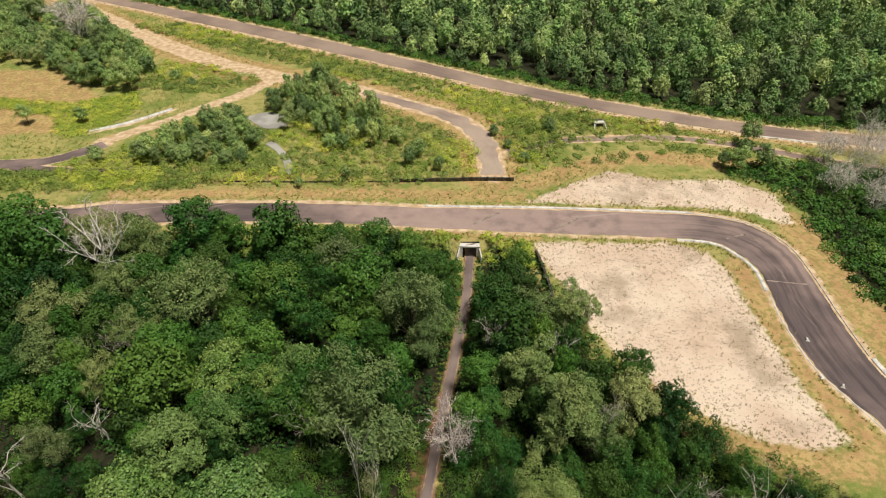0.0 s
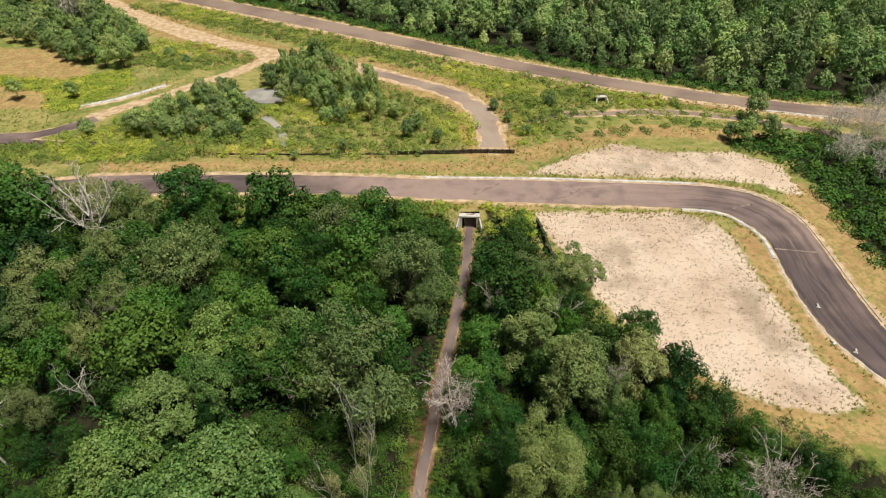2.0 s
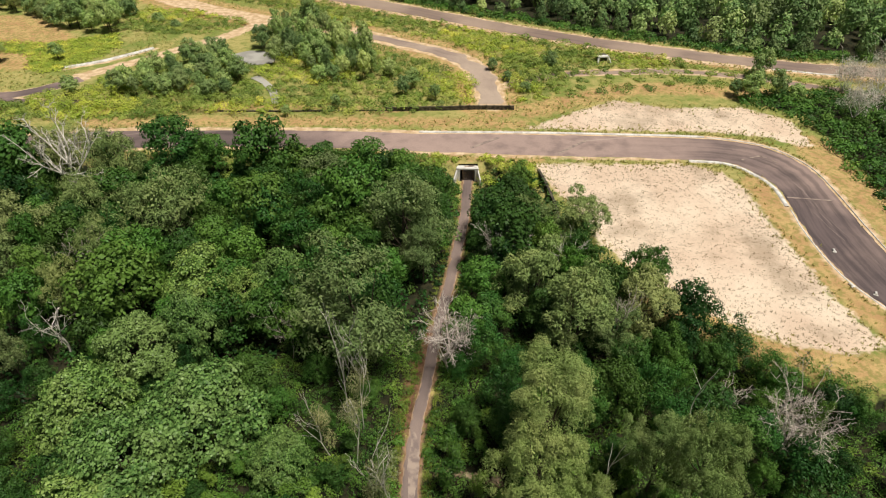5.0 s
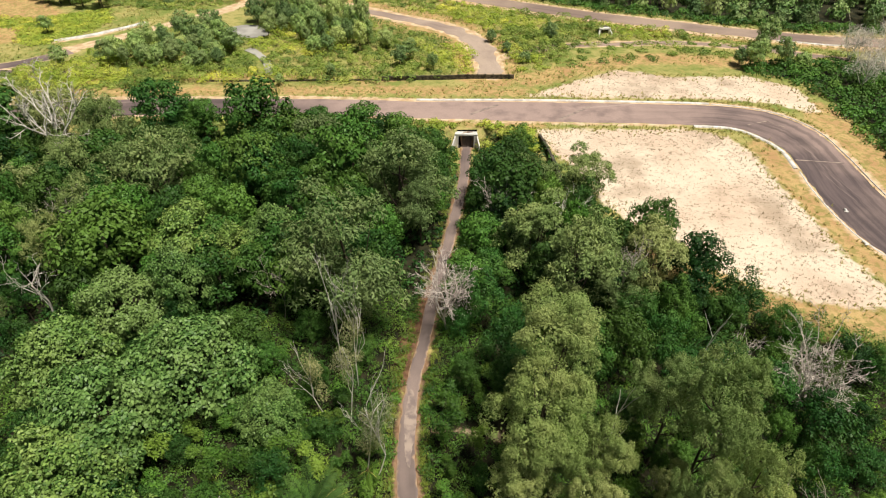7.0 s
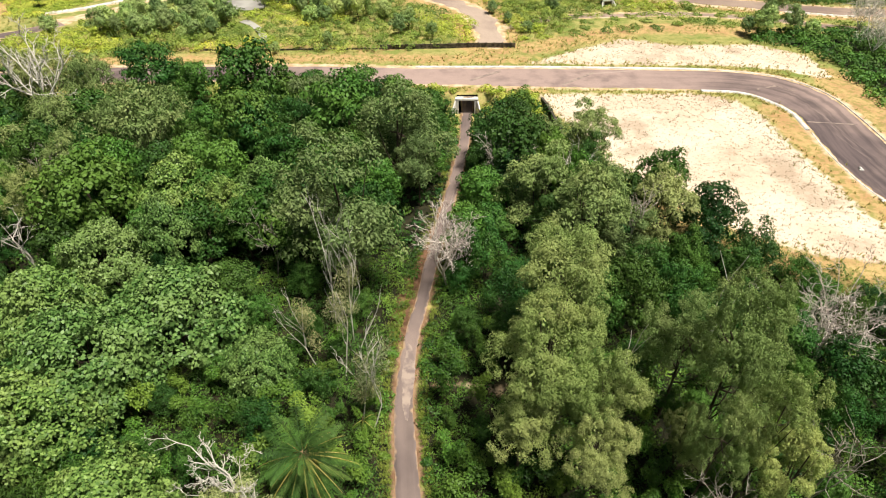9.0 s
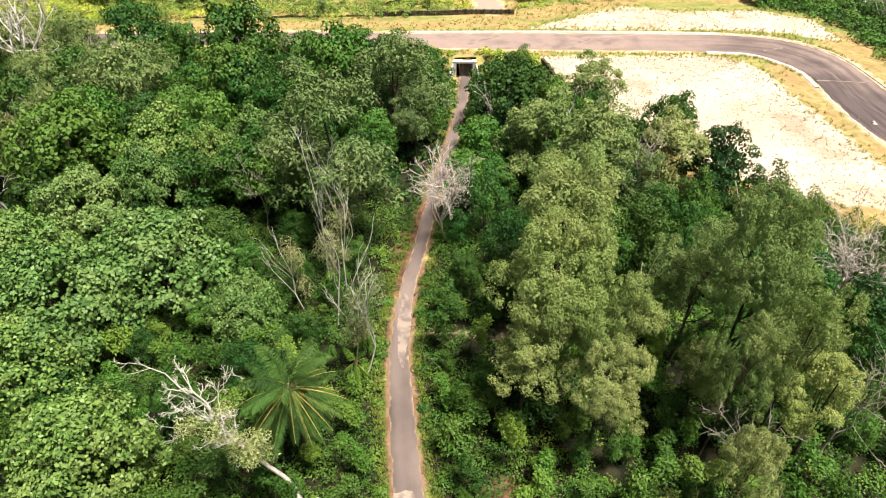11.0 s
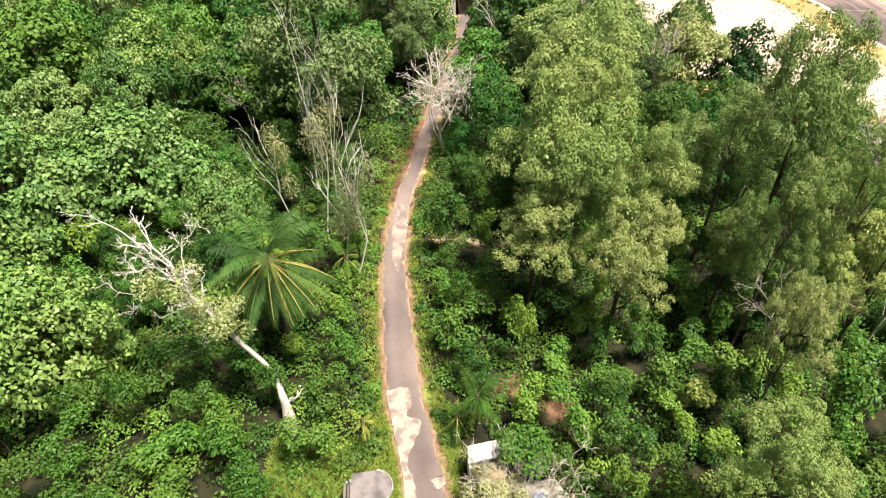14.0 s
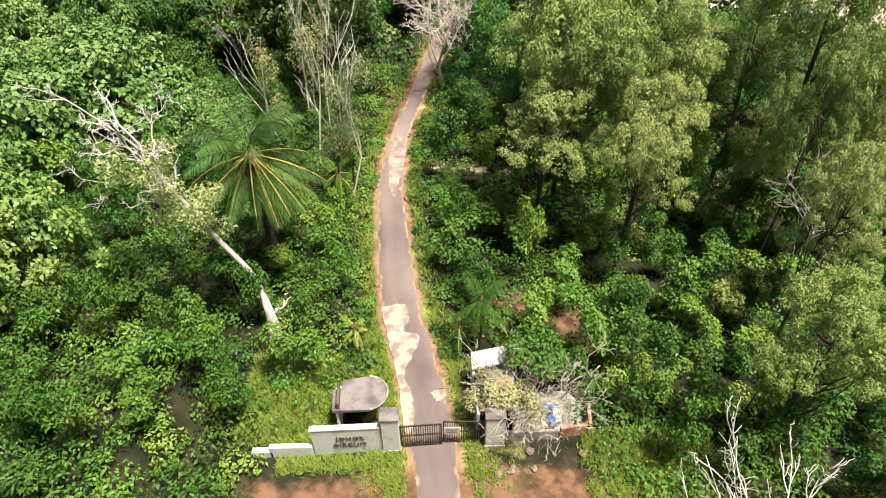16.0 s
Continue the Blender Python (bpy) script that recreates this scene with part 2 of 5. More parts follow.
PORTAL = plain_material("pale_portal_concrete", (0.74, 0.72, 0.67), (0.5, 0.47, 0.42), 1.0, 0.8, 0.0, 0.5, 0.75)
DARK_WALL = plain_material("mossy_and_shaded_wall", (0.05, 0.045, 0.035), (0.15, 0.13, 0.1), 1.5)


# ---- meshes ----
def mesh_of(name, verts, quads, mat, smooth=False):
    me = bpy.data.meshes.new(name)
    verts, quads = np.asarray(verts, np.float32), np.asarray(quads, np.int32)
    me.vertices.add(len(verts))
    me.vertices.foreach_set("co", verts.ravel())
    me.loops.add(quads.size)
    me.loops.foreach_set("vertex_index", quads.ravel())
    me.polygons.add(len(quads))
    me.polygons.foreach_set("loop_start", np.arange(0, quads.size, 4, dtype=np.int32))
    if smooth:
        me.polygons.foreach_set("use_smooth", np.ones(len(quads), bool))
    me.update(calc_edges=True)
    me.materials.append(mat)
    return me


def part(name, me, parent, label=""):
    ob = new(name, me)
    ob.parent = parent
    return tagged(ob, label)


def thing(name, label, category, group="", kind="", at=None):
    ob = new(name)
    ob.empty_display_size = 0.2
    if at is not None:
        ob.matrix_basis = at
    return tagged(ob, label, category, group, kind)


def joined(pieces):
    verts, quads, n = [], [], 0
    for v, q in pieces:
        verts.append(np.asarray(v, float))
        quads.append(np.asarray(q, int) + n)
        n += len(v)
    return np.concatenate(verts), np.concatenate(quads)


def stuff(name, pieces, mat, label, category, rng):
    """Many plants joined into one object, each with a tone of its own."""
    me = mesh_of(name, *joined(pieces), mat)
    tone = np.concatenate([np.full(len(v), rng.random()) for v, q in pieces])
    a = me.attributes.new("tone", "FLOAT", "POINT")
    a.data.foreach_set("value", tone.astype(np.float32))
    return tagged(new(name, me), label, category, kind="stuff")


def tube(points, radii, sides=6):
    """A tapered tube of quads along points."""
    p = np.asarray(points, float)
    r = np.asarray(radii, float)
    d = np.gradient(p, axis=0)
    d /= np.linalg.norm(d, axis=1)[:, None] + 1e-9
    side = np.where(np.abs(d[:, 2:3]) > 0.9, [[1.0, 0, 0]], [[0, 0, 1.0]])
    a = np.cross(d, side)
    a /= np.linalg.norm(a, axis=1)[:, None] + 1e-9
    b = np.cross(d, a)
    w = np.linspace(0, 2 * np.pi, sides, endpoint=False)
    v = p[:, None] + r[:, None, None] * (np.cos(w)[None, :, None] * a[:, None] + np.sin(w)[None, :, None] * b[:, None])
    i = np.arange(len(p) - 1)[:, None] * sides
    j = np.arange(sides)[None]
    k = (j + 1) % sides
    q = np.stack((i + j, i + k, i + sides + k, i + sides + j), -1).reshape(-1, 4)
    return v.reshape(-1, 3), q


def curve(points, n):
    """A smooth line of n points through the given ones."""
    p = np.asarray(points, float)
    ext = np.vstack((2 * p[0] - p[1], p, 2 * p[-1] - p[-2]))
    u = np.linspace(0, len(p) - 1 - 1e-6, n)
    i = u.astype(int)
    t = (u - i)[:, None]
    a, b, c, d = ext[i], ext[i + 1], ext[i + 2], ext[i + 3]
    return 0.5 * (2 * b + (c - a) * t + (2 * a - 5 * b + 4 * c - d) * t ** 2 + (3 * b - a - 3 * c + d) * t ** 3)


def leaves(rng, centres, radii, count, size, width, up=0.5, hang=0.0, fill=0.35, low=-0.5, fold=0.12, jitter=0.28, core=None, form=0.0):
    """Leaves as folded diamonds, scattered over the shells of ellipsoid lobes; form turns them with the whole crown's surface."""
    area = radii[:, 0] * radii[:, 2] + 1e-6
    pick = rng.choice(len(centres), count, p=area / area.sum())
    u = rng.normal(size=(count * 3, 3))
    u /= np.linalg.norm(u, axis=1)[:, None]
    u = u[u[:, 2] > low][:count]
    pick = pick[:len(u)]
    depth = 1 - fill * rng.random(len(u)) ** 2
    pos = centres[pick] + radii[pick] * u * depth[:, None]
    keep = np.ones(len(u), bool)
    for c, r in zip(*(core or (centres, radii))):
        keep &= (((pos - c) / r) ** 2).sum(1) > 0.36
    keep |= rng.random(len(u)) < 0.1
    pos, u = pos[keep], u[keep]
    n = len(pos)
    face = u
    if form:
        every, wide = core or (centres, radii)
        lo, hi = (every - wide).min(0), (every + wide).max(0)
        whole = (pos - (lo + hi) / 2 + [0, 0, 0.2 * (hi - lo)[2]]) / ((hi - lo) / 2)
        face = u * (1 - form) + form * whole / (np.linalg.norm(whole, axis=1)[:, None] + 1e-9)
    normal = face * (1 - up) + np.array([0, 0, up]) + rng.normal(scale=jitter, size=(n, 3))
    normal /= np.linalg.norm(normal, axis=1)[:, None]
    t = rng.normal(size=(n, 3)) + u * 0.8 + np.array([0, 0, -hang])
    t -= normal * (t * normal).sum(1)[:, None]
    t /= np.linalg.norm(t, axis=1)[:, None] + 1e-9
    b = np.cross(normal, t)
    s = size * rng.uniform(0.65, 1.3, (n, 1))
    w = width * s / size
    mid = pos + t * s * 0.42
    v = np.stack((pos, mid + b * w / 2 + normal * s * fold, pos + t * s - normal * s * fold, mid - b * w / 2 + normal * s * fold), 1)
    return v.reshape(-1, 3), np.arange(n * 4).reshape(-1, 4)


def sprays(rng, centres, radii, each, share, flat=0.7):
    """Small tufts of foliage sitting on the upper shells of a crown's lobes."""
    n = len(centres) * each
    u = rng.normal(size=(n * 4, 3))
    u /= np.linalg.norm(u, axis=1)[:, None]
    u = u[u[:, 2] > -0.45][:n]
    own = np.repeat(np.arange(len(centres)), each)
    c = centres[own] + radii[own] * u * rng.uniform(0.72, 1.08, (n, 1))
    r = radii[own] * rng.uniform(share * 0.7, share * 1.3, (n, 1)) * [1, 1, flat]
    return c, r


def limbs(rng, height, centres, thick, forks=6, lean=0.5, split=0.35):
    """A trunk with limbs that reach towards the crown's lobes."""
    top = np.array([rng.normal(0, lean), rng.normal(0, lean), height * 0.82])
    trunk = curve([(0, 0, -0.6), (rng.normal(0, lean / 3), rng.normal(0, lean / 3), height * 0.35), top], 9)
    out = [tube(trunk, np.linspace(thick, thick * 0.3, 9), 7)]
    for c in centres[rng.choice(len(centres), min(forks, len(centres)), replace=False)]:
        s = trunk[rng.integers(int(9 * split), 8)]
        m = (s + c) / 2 + np.array([0, 0, -0.15 * np.linalg.norm(c - s)])
        out.append(tube(curve([s, m, c], 6), np.linspace(thick * 0.42, thick * 0.1, 6), 5))
    return out


# ---- the lie of the land ----
def inside_distance(x, y, poly):
    """Distance to a polygon's edge, positive inside."""
    p = np.asarray(poly, float)
    best = np.full(x.shape, 1e9)
    odd = np.zeros(x.shape, bool)
    for (ax, ay), (bx, by) in zip(p, np.roll(p, -1, 0)):
        dx, dy = bx - ax, by - ay
        k = np.clip(((x - ax) * dx + (y - ay) * dy) / (dx * dx + dy * dy + 1e-9), 0, 1)
        best = np.minimum(best, np.hypot(x - ax - k * dx, y - ay - k * dy))
        cross = (ay > y) != (by > y)
        odd ^= cross & (x < dx * (y - ay) / (dy if abs(dy) > 1e-9 else 1e-9) + ax)
    return np.where(odd, best, -best)


def line_distance(x, y, line):
    best = np.full(x.shape, 1e9)
    for (ax, ay), (bx, by) in zip(line[:-1], line[1:]):
        dx, dy = bx - ax, by - ay
        k = np.clip(((x - ax) * dx + (y - ay) * dy) / (dx * dx + dy * dy + 1e-9), 0, 1)
        best = np.minimum(best, np.hypot(x - ax - k * dx, y - ay - k * dy))
    return best


LANE_LINE = [(0.3, -40), (0.2, 0), (0.0, 6.7), (-0.4, 10), (-1.3, 14.2), (-2.3, 18.6), (-3.3, 27), (-3.95, 35), (-3.8, 42.5),
             (-3.2, 48), (-2.1, 54.2), (-0.2, 66), (2.2, 79), (3.9, 88.7), (5.5, 99.4), (6.6, 112), (7.2, 122)]
TRACK_N = [(-260, 124), (-180, 125), (-106.8, 127.6), (-88.5, 130.2), (-58.3, 130.7), (-27.9, 130.2), (-5.1, 128.6), (17.4, 128.1), (39.7, 127.1),
           (65.2, 125.3), (75.3, 122.6), (80.8, 118.5), (84.6, 111), (85.1, 100.8), (84.7, 89.9), (84.6, 78.8), (85.2, 72.4), (88, 60), (94, 40), (104, 5)]
TRACK_S = [(-260, 114), (-180, 115.5), (-101.9, 118.2), (-84.3, 120.4), (-56, 121.6), (-25, 120.8), (-5, 119), (17, 117.2), (40, 115.8),
           (58.2, 114.6), (66.1, 113.2), (70.4, 109), (72.8, 103), (72.4, 95), (71.7, 88.2), (71.8, 78), (73.3, 71), (78, 59.9), (84, 40), (94, 5)]
FAR_N = [(-330, 392), (-167.5, 312.8), (-122.7, 290.5), (-76.8, 266.9), (-33.8, 242.9), (-3.1, 224.9), (24.3, 208.9), (53, 194.4), (79.5, 183.5), (104.4, 174.6), (125.8, 169.6), (155, 165.7), (230, 160)]
FAR_S = [(-330, 380), (-163, 301), (-116.8, 276), (-72.9, 252.4), (-36.9, 232.5), (-5, 215), (22.5, 199.6), (51.2, 185.6), (76.9, 175.4), (99.5, 167.5), (121, 162.3), (150, 157.7), (225, 152)]
SAND = [(21.7, 113.7), (37, 113.2), (56.4, 113.2), (62.9, 110), (66.4, 102.7), (66.4, 89.9), (67.5, 77.3), (67.5, 69.1), (71, 57.7), (63.5, 56.3),
        (53.8, 58.8), (47.6, 63.4), (39.2, 70.4), (34.5, 78), (30.3, 85.7), (27.4, 97), (24, 104.7)]
SAND_NORTH = [(21.4, 130.4), (34, 138.4), (48.4, 146.4), (63.3, 141.3), (81.1, 141.9), (90.5, 134.2), (90.2, 121.1), (86.8, 121), (80.1, 126), (66, 128.3), (32.5, 130)]
PLATEAU = [(-900, 119), (-60, 119.5), (-12, 117.5), (4, 115.5), (15, 115), (20, 113), (23, 104), (26, 95), (31, 82), (38, 68), (48, 60), (60, 53),
           (75, 47), (110, 38), (200, 30), (900, 30), (900, 2400), (-900, 2400)]
DRY_WEST = [(-230, 240), (-191.3, 220), (-148.8, 219.4), (-132, 206.3), (-122, 196), (-124, 182), (-123.6, 169.6), (-157.3, 165.9), (-230, 165)]
SERVICE = [(-28.4, 200.0), (-11.9, 189.5), (0.5, 182.1), (8.5, 173.7), (13.0, 161.2), (14.0, 152), (14.2, 144.5)]
BRANCH = [(-64.4, 208.9), (-71.5, 197.6), (-82.0, 187.2), (-90.2, 178.0), (-99.6, 169.9), (-106, 163.5)]
RIDGE = [(-113, 169.5), (-102.5, 175.8), (-92, 185.5)]
WEST_ROAD = [(-105, 162.3), (-109, 157.8), (-117.8, 152), (-130.4, 150.2), (-162.1, 148)]
WEST_FORK = [(-88.8, 146.1), (-101.9, 146.1), (-115.6, 147.4), (-126.2, 148.8)]
EAST_ROAD = [(19.9, 157.1), (38.4, 164.5), (74, 165.5), (97.8, 158.8), (113.4, 152.1), (150, 140)]
SIDE_CUT = [(-2.8, 39.4), (1.8, 39.5), (5.3, 38.4), (8.5, 38)]
FORECOURT = [(-11, 4.6), (-4, 4.8), (4, 5.2), (9, 5.0)]
PALE_TRACK = [(-205, 322), (-158.2, 281.7), (-120.2, 249.5), (-87.5, 226.2), (-63.1, 213.7), (-45.5, 207.3), (-28.4, 200.0)]
RED_LITTER = [(-5.4, 46), (-4.6, 52), (-2.6, 60), (-1.2, 66)]
BARE_SOIL = [(5.6, 19.6), (7.6, 19.4), (9.9, 17.8), (10.6, 15.6)]
SCRUB_RIGHT = [(80, 146), (92, 150), (120, 148), (190, 130), (190, 40), (110, 44), (98, 70), (94, 95), (93, 118), (94, 136)]
LANE_CURVE = curve(LANE_LINE, 160)


def smoothstep(v):
    v = np.clip(v, 0, 1)
    return v * v * (3 - 2 * v)


def land(x, y):
    """Height of the ground."""
    x, y = np.asarray(x, float), np.asarray(y, float)
    up = inside_distance(x, y, PLATEAU)
    z = 4.0 * smoothstep(1 + up / 9.0)
    lane = line_distance(x, y, LANE_CURVE)
    cut = smoothstep((lane - 2.0) / 5.0)
    z = np.where(y < 113.2, z * cut, z)
    bumpy = 0.22 * np.sin(x * 0.31 + 1.3 * np.sin(y * 0.17)) * np.sin(y * 0.27 + np.sin(x * 0.13))
    road = np.minimum(line_distance(x, y, TRACK_N), line_distance(x, y, TRACK_S))
    z += bumpy * smoothstep((lane - 3) / 6) * smoothstep((road - 6) / 6) * np.where(y > 118, 0.35, 1.0)
    z += 2.4 * np.exp(-((x - 50.2) ** 2 + (y - 175.4) ** 2) / 8.0)
    return z


def land_at(x, y):
    return float(land(np.array([x]), np.array([y]))[0])


# ---- ground ----
def spaced(lo, hi, step, far):
    inner = np.arange(lo, hi + step / 2, step)
    grow = step * 1.6 ** np.arange(1, 60)
    out = np.cumsum(grow)
    out = out[out < far]
    return np.concatenate((lo - out[::-1], inner, hi + out))


def build_ground():
    xs, ys = spaced(-210, 210, 1.5, 2200), spaced(-12, 330, 1.5, 2200)
    gx, gy = np.meshgrid(xs, ys)
    gz = land(gx, gy)
    v = np.stack((gx, gy, gz), -1).reshape(-1, 3)
    nx, ny = len(xs), len(ys)
    i = (np.arange(ny - 1)[:, None] * nx + np.arange(nx - 1)[None]).ravel()
    q = np.stack((i, i + 1, i + nx + 1, i + nx), -1)
    mid = v[q].mean(1)
    hole = (np.abs(mid[:, 0] - 6.6) < 2.3) & (mid[:, 1] > 112.6) & (mid[:, 1] < 113.9)
    me = mesh_of("ground", v, q[~hole], GROUND, True)
    x, y = v[:, 0], v[:, 1]
    sand = np.maximum(inside_distance(x, y, SAND), inside_distance(x, y, SAND_NORTH))
    dirt = np.full(x.shape, -9.0)
    for line, half in ((SERVICE, 4.2), (PALE_TRACK, 4.6), (BRANCH, 2.6), (WEST_ROAD, 2.6), (WEST_FORK, 2.0), (RIDGE, 1.0), (EAST_ROAD, 2.2), (SIDE_CUT, 0.55)):
        dirt = np.maximum(dirt, half - line_distance(x, y, curve(line, 40)))
    margin = (np.interp(y, [10, 30, 45, 60], [1.8, 1.7, 1.3, 1.3]) - line_distance(x, y, LANE_CURVE) - 9 * (y > 113))
    dirt = np.maximum(dirt, 1.2 - line_distance(x, y, curve(TRACK_N, 90)))
    dirt = np.maximum(dirt, 0.8 - line_distance(x, y, curve(TRACK_S, 90)))
    dirt = np.maximum(dirt, 1.8 - line_distance(x, y, curve(FAR_S, 90)))
    dirt = np.maximum(dirt, 1.0 - line_distance(x, y, curve(FAR_N, 90)))
    soil = np.full(x.shape, -9.0)
    for line, half in ((FORECOURT, 1.1), (BARE_SOIL, 1.1), (RED_LITTER, 1.3)):
        soil = np.maximum(soil, half - line_distance(x, y, curve(line, 20)))
    dry = np.maximum(inside_distance(x, y, DRY_WEST), np.maximum(9 - line_distance(x, y, curve(SERVICE, 40)), 9 - line_distance(x, y, curve(PALE_TRACK, 40))))
    dry = np.maximum(dry, 4 - line_distance(x, y, curve(FAR_S, 90)))
    for line, half in (([(-90, 134.5), (-20, 135), (20, 133)], 2.5), ([(-20, 118), (10, 116), (24, 115)], 1.5), ([(90, 122), (91, 100), (91, 80), (94, 55), (104, 30)], 5.0),
                       ([(70, 53), (55, 55.5), (46, 61), (36, 72)], 3.5), ([(69.5, 105), (69.5, 80), (74, 58)], 3.0), ([(24, 140), (44, 150), (62, 154), (90, 150)], 4.0), ([(-10, 141), (-40, 143), (-90, 141)], 1.5)):
        dry = np.maximum(dry, half - line_distance(x, y, curve(line, 20)))
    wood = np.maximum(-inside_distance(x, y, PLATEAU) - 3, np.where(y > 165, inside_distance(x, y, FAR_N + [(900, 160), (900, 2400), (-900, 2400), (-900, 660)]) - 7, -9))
    # the same shade-dark floor darkens the gaps between shrubs past the bend
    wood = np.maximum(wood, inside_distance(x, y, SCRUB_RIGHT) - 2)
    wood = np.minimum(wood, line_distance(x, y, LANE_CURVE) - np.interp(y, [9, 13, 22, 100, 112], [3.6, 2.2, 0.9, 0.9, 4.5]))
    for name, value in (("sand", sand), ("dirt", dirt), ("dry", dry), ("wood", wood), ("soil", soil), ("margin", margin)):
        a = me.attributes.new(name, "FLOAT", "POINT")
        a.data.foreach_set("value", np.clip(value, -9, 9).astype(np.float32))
    tagged(new("ground", me), "grassy ground with pale sand, dry soil and a leaf-strewn, shade-dark wood floor", "ground", kind="structure")


build_ground()


def strip(name, left, right, mat, label, category, lift=0.1, across=9, step=1.5, ragged=0.12, seed=1):
    """A paved strip between two edge lines, with a worn edge."""
    a, b = np.asarray(left, float), np.asarray(right, float)
    n = int(np.linalg.norm(np.diff(a, axis=0), axis=1).sum() / step)
    a, b = curve(a, n), curve(b, n)
    rng = np.random.default_rng(seed)
    for e, o in ((a, b), (b, a)):
        d = (e - o) / np.linalg.norm(e - o, axis=1)[:, None]
        e += d * np.convolve(rng.normal(0, ragged * 2, n), np.ones(3) / 3, "same")[:, None]
    u = np.linspace(0, 1, across)
    p = a[:, None] * (1 - u)[None, :, None] + b[:, None] * u[None, :, None]
    z = land(p[..., 0], p[..., 1]) + lift
    z[:, 0] -= lift + 0.15
    z[:, -1] -= lift + 0.15
    v = np.concatenate((p, z[..., None]), -1).reshape(-1, 3)
    i = (np.arange(n - 1)[:, None] * across + np.arange(across - 1)[None]).ravel()
    q = np.stack((i, i + across, i + across + 1, i + 1), -1)
    me = mesh_of(name, v, q, mat, True)
    width = np.linalg.norm(a - b, axis=1)[:, None]
    along = np.repeat(np.concatenate(([0], np.cumsum(np.linalg.norm(np.diff((a + b) / 2, axis=0), axis=1))))[:, None], across, 1)
    for key, value in (("across", width * u[None]), ("along", along), ("rim", np.minimum(u, 1 - u)[None] * width - 0.1)):
        at = me.attributes.new(key, "FLOAT", "POINT")
        at.data.foreach_set("value", value.astype(np.float32).ravel())
    return tagged(new(name, me), label, category, kind="structure")


def beside(line, half):
    p = curve(line, 60)
    if not isinstance(half, (int, float)):
        half = np.interp(p[:, 1], *half)[:, None]
    d = np.gradient(p, axis=0)
    d /= np.linalg.norm(d, axis=1)[:, None]
    nrm = np.stack((-d[:, 1], d[:, 0]), -1)
    return p + nrm * half, p - nrm * half


strip("road_track", TRACK_N, TRACK_S, ASPHALT, "worn dark asphalt of a disused race track", "road", 0.12, 13)
strip("road_far_track", FAR_N, FAR_S, OLD_ASPHALT, "brown weathered asphalt of the far race straight", "road", 0.12, 11)
strip("road_lane", *beside(LANE_LINE[:-1] + [(6.62, 112.9)], ([5, 12, 28, 40, 50, 110], [1.45, 1.65, 1.6, 1.25, 1.15, 1.3])), LANE, "narrow patched asphalt lane leading to an underpass", "road", 0.06, 9, 1.0, 0.07)
strip("road_service", *beside(SERVICE, ([144, 160, 175, 185, 200], [3.6, 3.9, 3.7, 3.0, 2.0])), DUSTY_ASPHALT, "dusty worn service road curving through scrub", "road", 0.07, 11, 1.5, 0.6)
strip("road_east", *beside(EAST_ROAD, 2.0), OLD_ASPHALT, "dusty overgrown asphalt road beside the far track", "road", 0.06, 7, 1.5, 0.3)
strip("road_fork", *beside(WEST_FORK, 2.3), ASPHALT, "broken dark asphalt spur in dry grass", "road", 0.05, 7, 1.5, 0.3)
strip("road_west", *beside(WEST_ROAD, 3.0), ASPHALT, "dark asphalt service road in dry grass", "road", 0.08, 7, 1.5, 0.2)

# ---- trees ----
def land_many(spots):
    return land(np.array([s[0] for s in spots]), np.array([s[1] for s in spots]))


def lobes_tall(rng, height, radius):
    """Clumps of a tall open crown."""
    n = 19
    z = rng.uniform(0.5, 0.93, n)
    reach = np.interp(z, [0.5, 0.68, 0.82, 0.95], [0.7, 0.95, 0.75, 0.25]) * radius
    w = rng.uniform(0, 2 * np.pi, n)
    r = reach * np.sqrt(rng.uniform(0.15, 1, n))
    c = np.stack((r * np.cos(w), r * np.sin(w), z * height), -1)
    s = rng.uniform(0.2, 0.42, n) * radius
    return c, np.stack((s * rng.uniform(0.8, 1.3, n), s * rng.uniform(0.8, 1.3, n), s * rng.uniform(0.8, 1.5, n)), -1)


def lobes_dome(rng, height, radius, n=30, flat=0.55, size=(0.2, 0.32)):
    """Clumps over a rounded crown."""
    k = np.arange(n) + 0.5
    w = k * 2.39996 + rng.normal(0, 0.25, n)
    r = radius * np.sqrt(k / n) * 0.85
    top = height - flat * radius * (r / radius) ** 2 * 1.3
    c = np.stack((r * np.cos(w), r * np.sin(w), top - 0.25 * radius + rng.normal(0, 0.07 * radius, n)), -1)
    s = rng.uniform(*size, n) * radius
    return c, np.stack((s, s, s * 0.8), -1)


def lobes_crest(rng, height, radius):
    """Clumps of a full, even dome that reaches well down its sides."""
    n = 46
    k = np.arange(n) + 0.5
    w = k * 2.39996 + rng.normal(0, 0.2, n)
    fall = (k / n) ** 0.8
    ring = np.sin(fall * 1.75) * 0.86
    c = np.stack((ring * np.cos(w) * radius, ring * np.sin(w) * radius, height - 0.24 * radius - 0.75 * radius * (1 - np.cos(fall * 1.75)) + rng.normal(0, 0.08, n) * radius), -1)
    s = rng.uniform(0.14, 0.27, n) * radius
    return c, np.stack((s, s, s * 0.85), -1)


